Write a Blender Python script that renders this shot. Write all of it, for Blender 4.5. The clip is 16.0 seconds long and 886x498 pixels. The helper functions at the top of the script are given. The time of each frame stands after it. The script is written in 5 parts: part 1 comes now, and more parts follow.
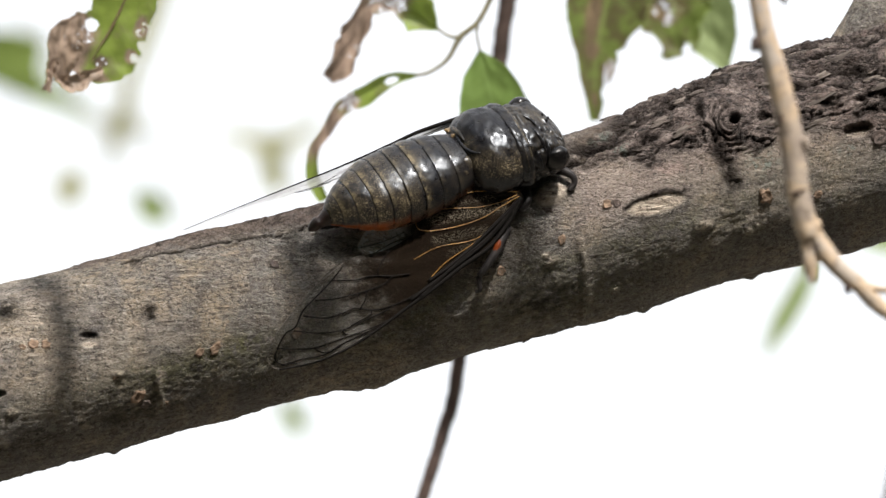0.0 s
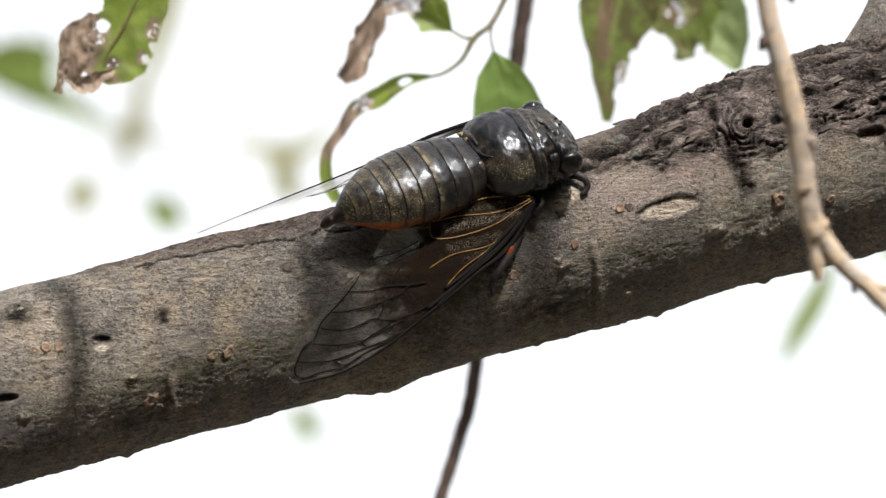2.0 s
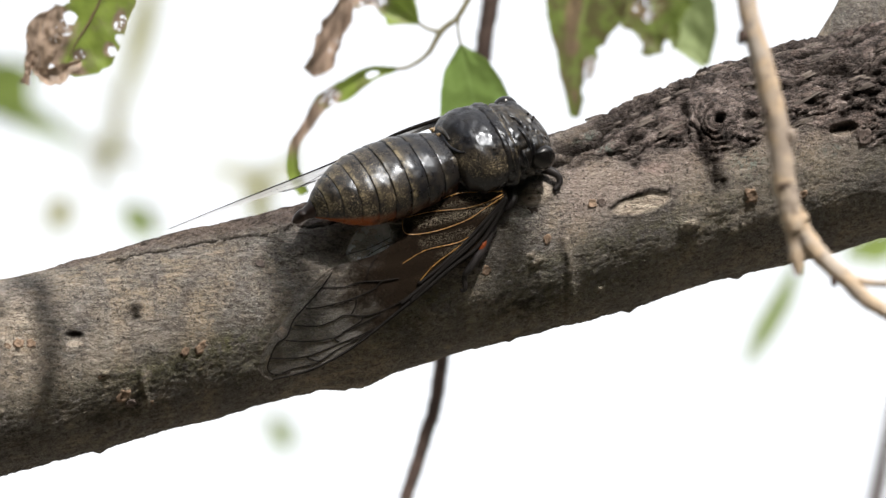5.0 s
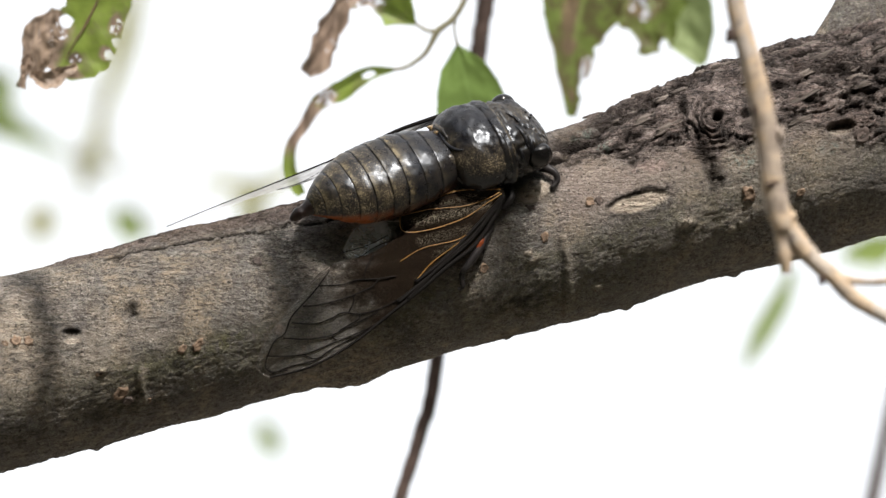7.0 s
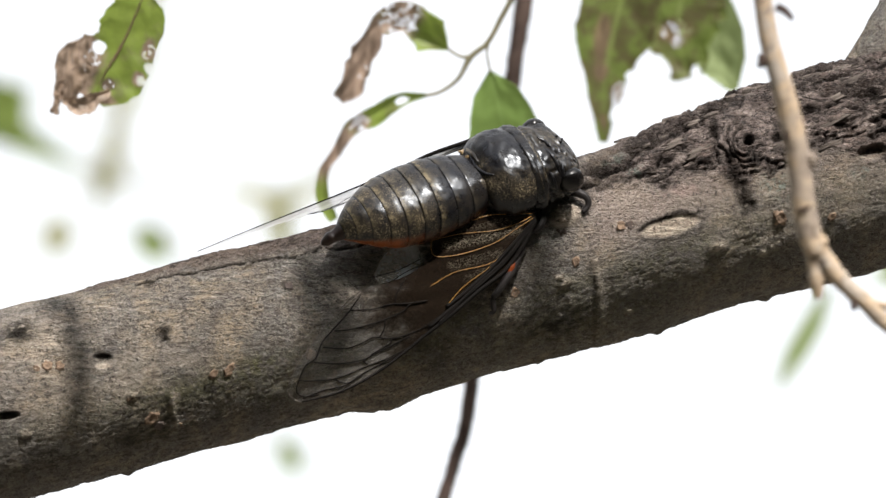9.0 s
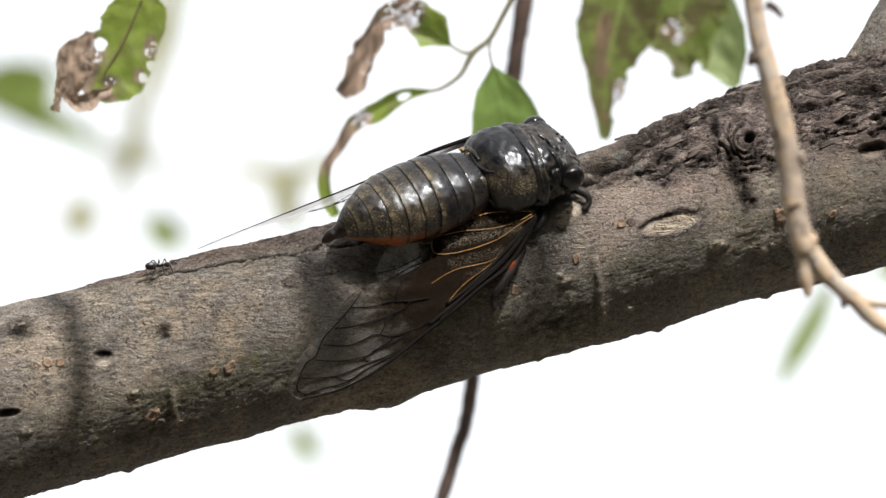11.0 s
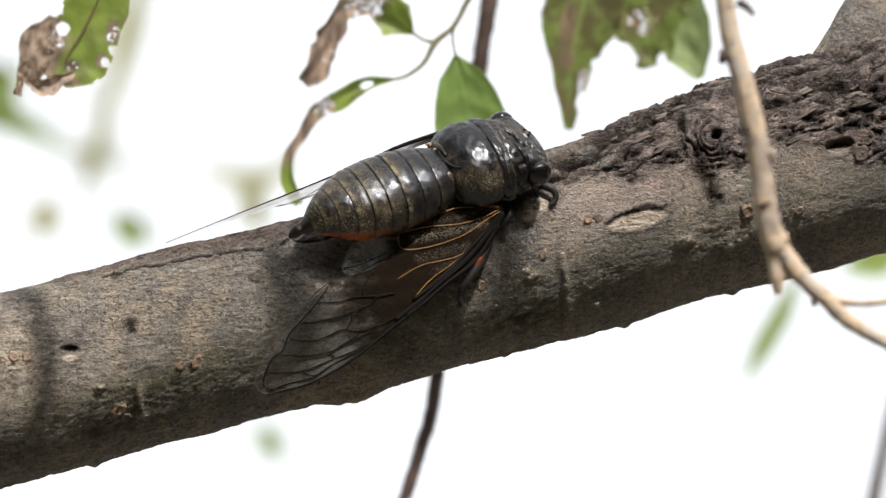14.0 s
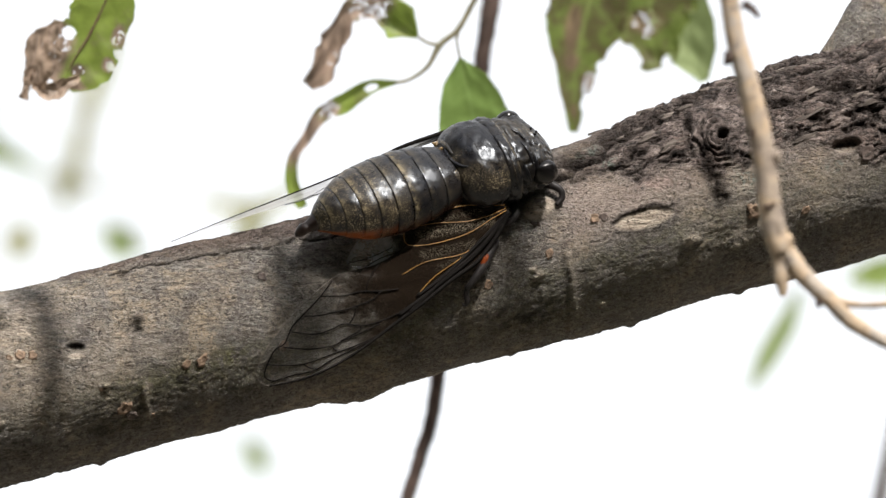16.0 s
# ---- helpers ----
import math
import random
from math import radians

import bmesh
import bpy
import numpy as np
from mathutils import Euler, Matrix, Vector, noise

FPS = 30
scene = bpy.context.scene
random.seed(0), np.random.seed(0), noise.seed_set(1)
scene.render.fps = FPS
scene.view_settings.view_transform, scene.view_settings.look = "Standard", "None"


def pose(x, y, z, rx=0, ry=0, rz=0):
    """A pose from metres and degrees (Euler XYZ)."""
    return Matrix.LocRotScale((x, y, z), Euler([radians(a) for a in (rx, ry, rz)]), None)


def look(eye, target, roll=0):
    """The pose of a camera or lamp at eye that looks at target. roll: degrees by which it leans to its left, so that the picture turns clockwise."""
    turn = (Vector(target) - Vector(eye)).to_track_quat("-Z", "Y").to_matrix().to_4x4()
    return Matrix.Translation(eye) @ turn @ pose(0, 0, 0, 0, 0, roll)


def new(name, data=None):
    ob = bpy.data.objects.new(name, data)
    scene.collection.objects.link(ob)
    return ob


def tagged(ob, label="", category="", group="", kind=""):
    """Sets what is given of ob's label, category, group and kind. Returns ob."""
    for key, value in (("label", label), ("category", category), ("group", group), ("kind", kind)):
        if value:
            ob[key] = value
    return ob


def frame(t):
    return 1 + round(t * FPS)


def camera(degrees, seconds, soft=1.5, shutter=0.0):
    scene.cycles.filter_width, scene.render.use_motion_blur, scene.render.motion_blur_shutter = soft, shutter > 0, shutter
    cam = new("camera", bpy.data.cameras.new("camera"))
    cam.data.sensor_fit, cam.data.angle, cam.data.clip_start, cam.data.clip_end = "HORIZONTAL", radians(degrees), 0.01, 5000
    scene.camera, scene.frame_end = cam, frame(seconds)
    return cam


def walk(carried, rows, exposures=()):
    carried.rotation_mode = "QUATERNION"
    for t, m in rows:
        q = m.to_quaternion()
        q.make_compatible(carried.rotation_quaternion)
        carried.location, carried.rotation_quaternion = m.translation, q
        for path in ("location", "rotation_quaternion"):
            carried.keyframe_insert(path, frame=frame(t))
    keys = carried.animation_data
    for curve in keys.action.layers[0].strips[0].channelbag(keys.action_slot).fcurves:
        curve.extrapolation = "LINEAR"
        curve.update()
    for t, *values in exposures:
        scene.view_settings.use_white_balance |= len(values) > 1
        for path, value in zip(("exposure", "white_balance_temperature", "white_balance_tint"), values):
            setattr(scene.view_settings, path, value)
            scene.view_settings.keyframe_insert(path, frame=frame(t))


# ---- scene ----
# All lengths below are millimetres in a frame that hangs in the air round the insect: u to the right,
# v up, w towards the viewer; FRAME carries it into the world (metres, z up).
MM = 0.001
RANGE = 2000.0          # from the lens to the insect
UP = 14.0               # degrees by which the view rises
SCALE = 0.09577         # millimetres for one step of the layout grid, at the insect's range
FRAME = pose(0, RANGE * MM * math.cos(radians(UP)), 1.5 + RANGE * MM * math.sin(radians(UP)), 90 + UP, 0, 0)

# ---- camera ----
cam = camera(4.3, 16.0)
cam.data.dof.use_dof = True
cam.data.dof.focus_distance = 1.99
cam.data.dof.aperture_fstop = 50.0
EYE = FRAME @ Matrix.Translation((0, 0, RANGE * MM))


def aim(pan, tilt, roll):
    """The camera's pose, held in the hand: it stays where it is and turns a little."""
    return EYE @ Matrix.Rotation(radians(pan), 4, "Y") @ Matrix.Rotation(radians(tilt), 4, "X") @ Matrix.Rotation(radians(roll), 4, "Z")


walk(cam, [(t, aim(p, q, r)) for t, p, q, r in (
    (0, 0.0, 0.0, 0.0), (0.5, 0.0303, 0.011, 0.113), (1, 0.0263, 0.0132, 0.039), (1.5, 0.0968, 0.0559, 0.039),
    (2, 0.0627, 0.0188, 0.062), (2.5, 0.0211, 0.0065, 0.13), (3, -0.0034, -0.0095, 0.098), (3.5, -0.0657, -0.0249, 0.036),
    (4, -0.05, 0.0091, 0.005), (6.5, -0.1103, -0.0261, 0.082), (7, -0.0833, -0.0139, 0.092), (7.5, 0.0082, 0.0028, 0.088),
    (8, 0.0016, 0.027, 0.076), (8.5, 0.0224, 0.0436, -0.003), (9, 0.0681, 0.1049, 0.041), (11.5, 0.0701, 0.0805, 0.074),
    (12, 0.0179, 0.0674, 0.032), (12.5, 0.0561, 0.095, 0.108), (13, 0.0612, 0.0707, 0.098), (13.5, 0.0218, 0.0761, 0.184),
    (14, -0.0911, 0.0703, 0.221), (14.5, -0.0098, 0.0738, 0.246), (15, 0.0216, 0.1064, 0.26), (15.5, 0.0222, 0.0916, 0.273),
    (16, -0.0604, 0.0647, 0.326))])

# ---- light ----
SUN_HEIGHT, SUN_TURN = 45.5, 156.0      # degrees; the turn is clockwise from north (+y)
world = bpy.data.worlds.new("hazy_sky")
scene.world = world
world.use_nodes = True
wn, wl = world.node_tree.nodes, world.node_tree.links
sky = wn.new("ShaderNodeTexSky")
sky.sky_type, sky.sun_disc = "NISHITA", False
sky.sun_elevation, sky.sun_rotation = radians(SUN_HEIGHT), radians(SUN_TURN)
sky.dust_density, sky.air_density, sky.ozone_density = 6.0, 1.0, 1.0
haze = wn.new("ShaderNodeHueSaturation")
haze.inputs["Saturation"].default_value = 0.22
wl.new(sky.outputs[0], haze.inputs["Color"])
veil = wn.new("ShaderNodeMix")          # thin bright cloud over the whole sky
veil.data_type = "RGBA"
veil.inputs[0].default_value = 0.6
veil.inputs[7].default_value = (3.3, 3.35, 3.45, 1)
wl.new(haze.outputs[0], veil.inputs[6])
wl.new(veil.outputs[2], wn["Background"].inputs["Color"])
wn["Background"].inputs["Strength"].default_value = 0.15
sun_data = bpy.data.lights.new("sun", "SUN")
sun_data.energy, sun_data.angle, sun_data.color = 3.35, radians(1.2), (1.0, 0.942, 0.875)
sun = new("sun", sun_data)
_e, _a = radians(SUN_HEIGHT), radians(SUN_TURN)
sun.matrix_world = look((0, 0, 0), (-math.cos(_e) * math.sin(_a), -math.cos(_e) * math.cos(_a), -math.sin(_e)))
scene.view_settings.exposure = 1.34


# ---- materials ----
class Mat:
    """A node material with short helpers."""

    def __init__(self, name):
        self.m = bpy.data.materials.new(name)
        self.m.use_nodes = True
        self.n, self.l = self.m.node_tree.nodes, self.m.node_tree.links
        self.b = self.n["Principled BSDF"]
        self.out = self.n["Material Output"]

    def node(self, kind, **sets):
        x = self.n.new(kind)
        for k, v in sets.items():
            if k.startswith("in_"):
                x.inputs[int(k[3:])].default_value = v
        return x

    def coords(self, scale=(1, 1, 1), turn=(0, 0, 0)):
        c = self.n.new("ShaderNodeTexCoord")
        mp = self.n.new("ShaderNodeMapping")
        mp.inputs["Scale"].default_value, mp.inputs["Rotation"].default_value = scale, turn
        self.l.new(c.outputs["Object"], mp.inputs[0])
        return mp.outputs[0]

    def noise(self, scale, detail=4, rough=0.6, at=None, warp=0.0):
        x = self.n.new("ShaderNodeTexNoise")
        x.inputs["Scale"].default_value, x.inputs["Detail"].default_value = scale, detail
        x.inputs["Roughness"].default_value, x.inputs["Distortion"].default_value = rough, warp
        self.l.new(at if at is not None else self.coords(), x.inputs["Vector"])
        return x.outputs["Fac"]

    def ramp(self, fac, *stops):
        r = self.n.new("ShaderNodeValToRGB")
        e = r.color_ramp.elements
        while len(e) < len(stops):
            e.new(0.5)
        for s, (p, c) in zip(e, stops):
            s.position = p
            s.color = (*c, 1) if isinstance(c, tuple) else (c, c, c, 1)
        self.l.new(fac, r.inputs[0])
        return r.outputs[0]

    def mix(self, fac, a, b, how="MIX"):
        x = self.n.new("ShaderNodeMix")
        x.data_type, x.blend_type = "RGBA", how
        for v, i in ((fac, 0), (a, 6), (b, 7)):
            if isinstance(v, (int, float)):
                x.inputs[i].default_value = v if i == 0 else (v, v, v, 1)
            elif isinstance(v, tuple):
                x.inputs[i].default_value = (*v, 1)
            else:
                self.l.new(v, x.inputs[i])
        return x.outputs[2]

    def math(self, how, a, b=0.0):
        x = self.n.new("ShaderNodeMath")
        x.operation = how
        for v, i in ((a, 0), (b, 1)):
            if isinstance(v, (int, float)):
                x.inputs[i].default_value = v
            else:
                self.l.new(v, x.inputs[i])
        return x.outputs[0]

    def attr(self, name):
        x = self.n.new("ShaderNodeAttribute")
        x.attribute_name = name
        return x.outputs["Fac"]

    def set(self, **k):
        for name, v in k.items():
            i = self.b.inputs[{"color": "Base Color", "rough": "Roughness", "metal": "Metallic", "spec": "Specular IOR Level",
                               "coat": "Coat Weight", "coat_rough": "Coat Roughness", "trans": "Transmission Weight", "alpha": "Alpha",
                               "sheen": "Sheen Weight"}[name]]
            if isinstance(v, (int, float)):
                i.default_value = v
            elif isinstance(v, tuple):
                i.default_value = (*v, 1)
            else:
                self.l.new(v, i)
        return self

    def bump(self, height, strength=0.5, distance=0.0002):
        x = self.n.new("ShaderNodeBump")
        x.inputs["Strength"].default_value, x.inputs["Distance"].default_value = strength, distance
        self.l.new(height, x.inputs["Height"])
        self.l.new(x.outputs[0], self.b.inputs["Normal"])
        return self


def bark_material():
    k = Mat("bark")
    grain = k.coords((420, 1300, 900), (0, 0, radians(-15)))
    fine = k.noise(1.0, 5, 0.65, grain, 0.4)
    spots = k.noise(1300, 4, 0.75)
    broad = k.noise(70, 4, 0.6, k.coords((1, 0.6, 1)), 0.6)
    tone = k.ramp(broad, (0.32, (0.06, 0.049, 0.037)), (0.46, (0.122, 0.105, 0.082)), (0.58, (0.18, 0.158, 0.126)), (0.72, (0.098, 0.086, 0.07)))
    tone = k.mix(k.ramp(k.noise(120, 4, 0.65, k.coords((0.8, 1.1, 1.0)), 0.8), (0.48, 0.0), (0.58, 0.8)), tone, (0.118, 0.108, 0.108))
    tone = k.mix(k.ramp(k.noise(85, 5, 0.7), (0.52, 0.0), (0.64, 0.65)), tone, (0.29, 0.248, 0.185))
    tone = k.mix(k.ramp(k.noise(210, 5, 0.7), (0.58, 0.0), (0.66, 0.5)), tone, (0.14, 0.085, 0.06))
    tone = k.mix(k.ramp(k.noise(48, 4, 0.65, None, 0.6), (0.42, 0.0), (0.56, 0.82)), tone, (0.27, 0.212, 0.147))
    tone = k.mix(k.ramp(k.noise(62, 5, 0.7, k.coords((0.9, 1.0, 1.1)), 0.9), (0.48, 0.0), (0.60, 0.72)), tone, (0.118, 0.109, 0.108))
    weathered = k.noise(85, 5, 0.7, k.coords((1.0, 0.3, 0.3), (0, 0, radians(-10))), 0.5)
    tone = k.mix(k.ramp(weathered, (0.51, 0.0), (0.61, 0.65)), tone, (0.088, 0.085, 0.09))
    streak = k.noise(1.0, 4, 0.7, k.coords((1100, 3600, 2600), (0, 0, radians(-15))))
    tone = k.mix(k.ramp(k.noise(330, 5, 0.7, k.coords((0.6, 1.2, 1.0), (0, 0, radians(-15)))), (0.50, 0.0), (0.60, 0.65)), tone, (0.15, 0.145, 0.135))
    tone = k.mix(k.ramp(k.noise(480, 5, 0.75), (0.38, 0.5), (0.48, 0.0)), tone, (0.05, 0.042, 0.034))
    # pale dashes painted for the glints on the fine grain
    tone = k.mix(k.ramp(streak, (0.55, 0.0), (0.64, 0.5)), tone, (0.30, 0.275, 0.242))
    tone = k.mix(k.ramp(k.noise(170, 6, 0.75), (0.34, 0.7), (0.45, 0.0)), tone, (0.04, 0.034, 0.028))
    tone = k.mix(k.ramp(fine, (0.36, 0.9), (0.49, 0.0)), tone, (0.055, 0.045, 0.036))
    tone = k.mix(k.ramp(spots, (0.57, 0.0), (0.65, 0.65)), tone, (0.28, 0.258, 0.228))
    rough_tone = k.ramp(k.noise(330, 5, 0.7), (0.36, (0.036, 0.028, 0.025)), (0.45, (0.118, 0.092, 0.083)), (0.55, (0.21, 0.168, 0.152)), (0.64, (0.36, 0.30, 0.272)))
    rough_tone = k.mix(k.ramp(k.noise(150, 5, 0.7), (0.52, 0.0), (0.62, 0.6)), rough_tone, (0.165, 0.118, 0.10))
    split = k.math("ABSOLUTE", k.math("SUBTRACT", k.noise(1.0, 4, 0.6, k.coords((120, 420, 300), (0, 0, radians(-22))), 0.7), 0.5))
    rough_tone = k.mix(k.ramp(split, (0.008, 0.75), (0.028, 0.0)), rough_tone, (0.011, 0.009, 0.008))
    chip = k.math("ABSOLUTE", k.math("SUBTRACT", k.noise(1.0, 4, 0.65, k.coords((260, 800, 600), (0, 0, radians(-18))), 1.0), 0.5))
    rough_tone = k.mix(k.ramp(chip, (0.006, 0.5), (0.025, 0.0)), rough_tone, (0.02, 0.016, 0.014))
    wrinkle = k.math("ABSOLUTE", k.math("SUBTRACT", k.noise(1.0, 3, 0.6, k.coords((300, 1150, 800), (0, 0, radians(-12))), 1.2), 0.5))
    # wrinkles: shade painted into the folds, highlights along their crests
    tone = k.mix(k.ramp(wrinkle, (0.006, 0.9), (0.024, 0.0)), tone, (0.06, 0.05, 0.04))
    tone = k.mix(k.math("MULTIPLY", k.ramp(wrinkle, (0.03, 0.0), (0.045, 1.0), (0.06, 0.0)), k.ramp(broad, (0.38, 0.1), (0.58, 0.9))), tone, (0.37, 0.335, 0.285))
    tone = k.mix(k.attr("rough"), tone, rough_tone)
    tone = k.mix(k.attr("red"), tone, k.ramp(k.math("ADD", k.math("MULTIPLY", spots, 0.5), k.math("MULTIPLY", broad, 0.5)), (0.38, (0.10, 0.072, 0.063)), (0.60, (0.33, 0.25, 0.22))))
    wood = k.noise(1.0, 4, 0.65, k.coords((170, 1500, 1100), (0, 0, radians(-14))), 0.3)
    tone = k.mix(k.attr("pale"), tone, k.ramp(k.math("ADD", k.math("MULTIPLY", wood, 0.7), k.math("MULTIPLY", fine, 0.3)), (0.36, (0.21, 0.16, 0.125)), (0.6, (0.62, 0.54, 0.44))))
    moss = k.math("MULTIPLY", k.attr("moss"), k.ramp(k.noise(600, 4, 0.7), (0.38, 0.0), (0.52, 1.0)))
    tone = k.mix(moss, tone, k.ramp(spots, (0.4, (0.05, 0.052, 0.02)), (0.6, (0.135, 0.128, 0.058))))
    lichen = k.math("MULTIPLY", k.attr("lichen"), k.ramp(k.noise(800, 4, 0.75), (0.50, 0.0), (0.57, 1.0)))
    tone = k.mix(lichen, tone, (0.19, 0.22, 0.19))
    tone = k.mix(k.ramp(k.noise(1500, 3, 0.8), (0.36, 0.85), (0.43, 0.0)), tone, (0.032, 0.027, 0.023))
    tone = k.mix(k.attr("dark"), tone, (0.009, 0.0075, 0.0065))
    k.set(color=tone, rough=0.82, spec=k.math("MULTIPLY", k.math("SUBTRACT", 1.0, k.attr("dark")), 0.33))
    h = k.math("ADD", k.math("ADD", k.math("MULTIPLY", fine, 0.5), k.math("MULTIPLY", streak, 0.5)), k.math("MULTIPLY", spots, 0.6))
    h = k.math("ADD", h, k.math("MULTIPLY", k.ramp(wrinkle, (0.0, 0.0), (0.04, 1.0)), 0.42))
    h = k.math("ADD", h, k.math("MULTIPLY", k.math("MULTIPLY", k.ramp(split, (0.0, 0.0), (0.05, 1.0)), k.attr("rough")), 0.6))
    return k.bump(h, 1.0, 0.0012).m


def flake_material():
    k = Mat("bark_scale")
    info = k.n.new("ShaderNodeObjectInfo")
    grain = k.noise(1.0, 5, 0.7, k.coords((500, 2200, 1500)))
    col = k.ramp(grain, (0.32, (0.03, 0.024, 0.02)), (0.48, (0.085, 0.07, 0.06)), (0.64, (0.17, 0.145, 0.128)))
    col = k.mix(k.math("MULTIPLY", info.outputs["Random"], 0.7), col, (0.028, 0.022, 0.019))
    k.set(color=col, rough=0.88, spec=0.3)
    return k.bump(grain, 0.9, 0.0003).m


def shell_material(name="black_shell", gold=0.0):
    """Polished black chitin; gold hair by the attribute gold, bright fringes by rim, bare orange skin by orange."""
    k = Mat(name)
    amount = k.math("ADD", k.attr("gold"), gold)
    bands = k.noise(1.0, 4, 0.7, k.coords((520, 130, 130)), 0.5)
    patches = k.noise(230, 5, 0.75, None, 0.8)
    grain = k.noise(2600, 3, 0.7)
    worn = k.math("ADD", k.math("MULTIPLY", bands, 0.45), k.math("MULTIPLY", patches, 0.55))
    dust = k.math("MULTIPLY", k.ramp(worn, (0.40, 0.12), (0.50, 0.55), (0.60, 1.0)), k.ramp(grain, (0.38, 0.35), (0.62, 1.0)))
    dust = k.math("MINIMUM", k.math("MULTIPLY", dust, amount), 1.0)
    dots = k.math("MULTIPLY", k.ramp(k.noise(3600, 3, 0.65), (0.53, 0.0), (0.60, 1.0)), k.ramp(patches, (0.42, 0.05), (0.60, 1.0)))
    dots = k.math("MINIMUM", k.math("MULTIPLY", dots, amount), 1.0)
    col = k.mix(k.ramp(patches, (0.4, 0.0), (0.65, 1.0)), (0.0045, 0.0045, 0.006), (0.012, 0.0105, 0.0095))
    col = k.mix(dust, col, k.ramp(bands, (0.35, (0.024, 0.019, 0.010)), (0.65, (0.105, 0.08, 0.044))))
    col = k.mix(dots, col, (0.33, 0.268, 0.172))
    col = k.mix(k.math("MULTIPLY", k.attr("rim"), k.math("MULTIPLY", k.ramp(k.noise(430, 4, 0.75), (0.42, 0.0), (0.58, 1.0)), k.ramp(grain, (0.36, 0.3), (0.58, 1.0)))), col, (0.20, 0.16, 0.092))
    col = k.mix(k.math("MULTIPLY", k.attr("orange"), k.ramp(k.noise(330, 4, 0.7), (0.34, 0.35), (0.52, 1.0))), col, (0.235, 0.062, 0.012))
    rough = k.math("ADD", k.ramp(k.noise(380, 5, 0.75), (0.35, 0.22), (0.65, 0.38)), k.math("MULTIPLY", dust, 0.36))
    k.set(color=col, rough=rough, spec=0.32)
    # bluish sky sheen put into the gloss colour
    k.b.inputs["Specular Tint"].default_value = (0.86, 0.92, 1.0, 1)
    h = k.math("ADD", k.math("ADD", k.math("MULTIPLY", k.noise(520, 5, 0.75), 0.5), k.math("MULTIPLY", bands, 0.35)), k.math("ADD", k.math("MULTIPLY", grain, 0.14), k.math("MULTIPLY", dots, 0.2)))
    return k.bump(h, 0.26, 0.0004).m


def membrane_material(name="wing_membrane", clear=(0.24, 0.232, 0.22), shine=0.0):
    k = Mat(name)
    glass = k.n.new("ShaderNodeBsdfTransparent")
    glass.inputs[0].default_value = (0.92, 0.91, 0.90, 1)
    cloud = k.noise(130, 3, 0.6)
    smoke = k.n.new("ShaderNodeClamp")
    k.l.new(k.math("ADD", k.attr("smoke"), k.math("MULTIPLY", k.math("SUBTRACT", k.noise(420, 4, 0.65), 0.5), k.math("MULTIPLY", k.attr("haze"), 2.2))), smoke.inputs[0])
    smoke = smoke.outputs[0]
    base = k.ramp(smoke, (0.0, clear), (0.30, (0.03, 0.025, 0.02)), (0.6, (0.010, 0.007, 0.0048)))
    specks = k.math("MULTIPLY", k.attr("speck"), k.ramp(k.noise(5200, 2, 0.6), (0.52, 0.0), (0.62, 1.0)))
    base = k.mix(specks, base, (0.15, 0.132, 0.102))
    k.set(color=base, rough=0.3, spec=k.math("SUBTRACT", 0.5, k.math("MULTIPLY", smoke, 0.46)))
    k.bump(k.noise(240, 4, 0.6), 0.7, 0.0004)
    body = k.math("ADD", k.math("ADD", k.attr("veil"), k.math("MULTIPLY", smoke, 0.90)), k.math("ADD", k.ramp(cloud, (0.35, 0.05), (0.62, 0.20)), k.ramp(k.noise(300, 4, 0.7), (0.42, 0.0), (0.66, 0.22))))
    x = k.n.new("ShaderNodeMixShader")
    k.l.new(k.math("MINIMUM", body, 0.96), x.inputs[0])
    k.l.new(glass.outputs[0], x.inputs[1])
    skin = k.b.outputs[0]
    if shine:
        through_light = k.n.new("ShaderNodeBsdfTranslucent")
        through_light.inputs[0].default_value = (*clear, 1)
        both = k.n.new("ShaderNodeMixShader")
        k.l.new(k.math("MULTIPLY", k.math("SUBTRACT", 1.0, smoke), shine), both.inputs[0])
        k.l.new(skin, both.inputs[1])
        k.l.new(through_light.outputs[0], both.inputs[2])
        skin = both.outputs[0]
    k.l.new(skin, x.inputs[2])
    k.l.new(x.outputs[0], k.out.inputs[0])
    return k.m


def plain_material(name, color, rough=0.5, scale=400.0, spread=0.35, bump=0.2, spec=0.5):
    k = Mat(name)
    dim = tuple(c * (1 - spread) for c in color)
    lift = tuple(min(1, c * (1 + spread)) for c in color)
    n = k.noise(scale, 4, 0.65)
    k.set(color=k.ramp(n, (0.3, dim), (0.7, lift)), rough=rough, spec=spec)
    return k.bump(n, bump, 0.0002).m


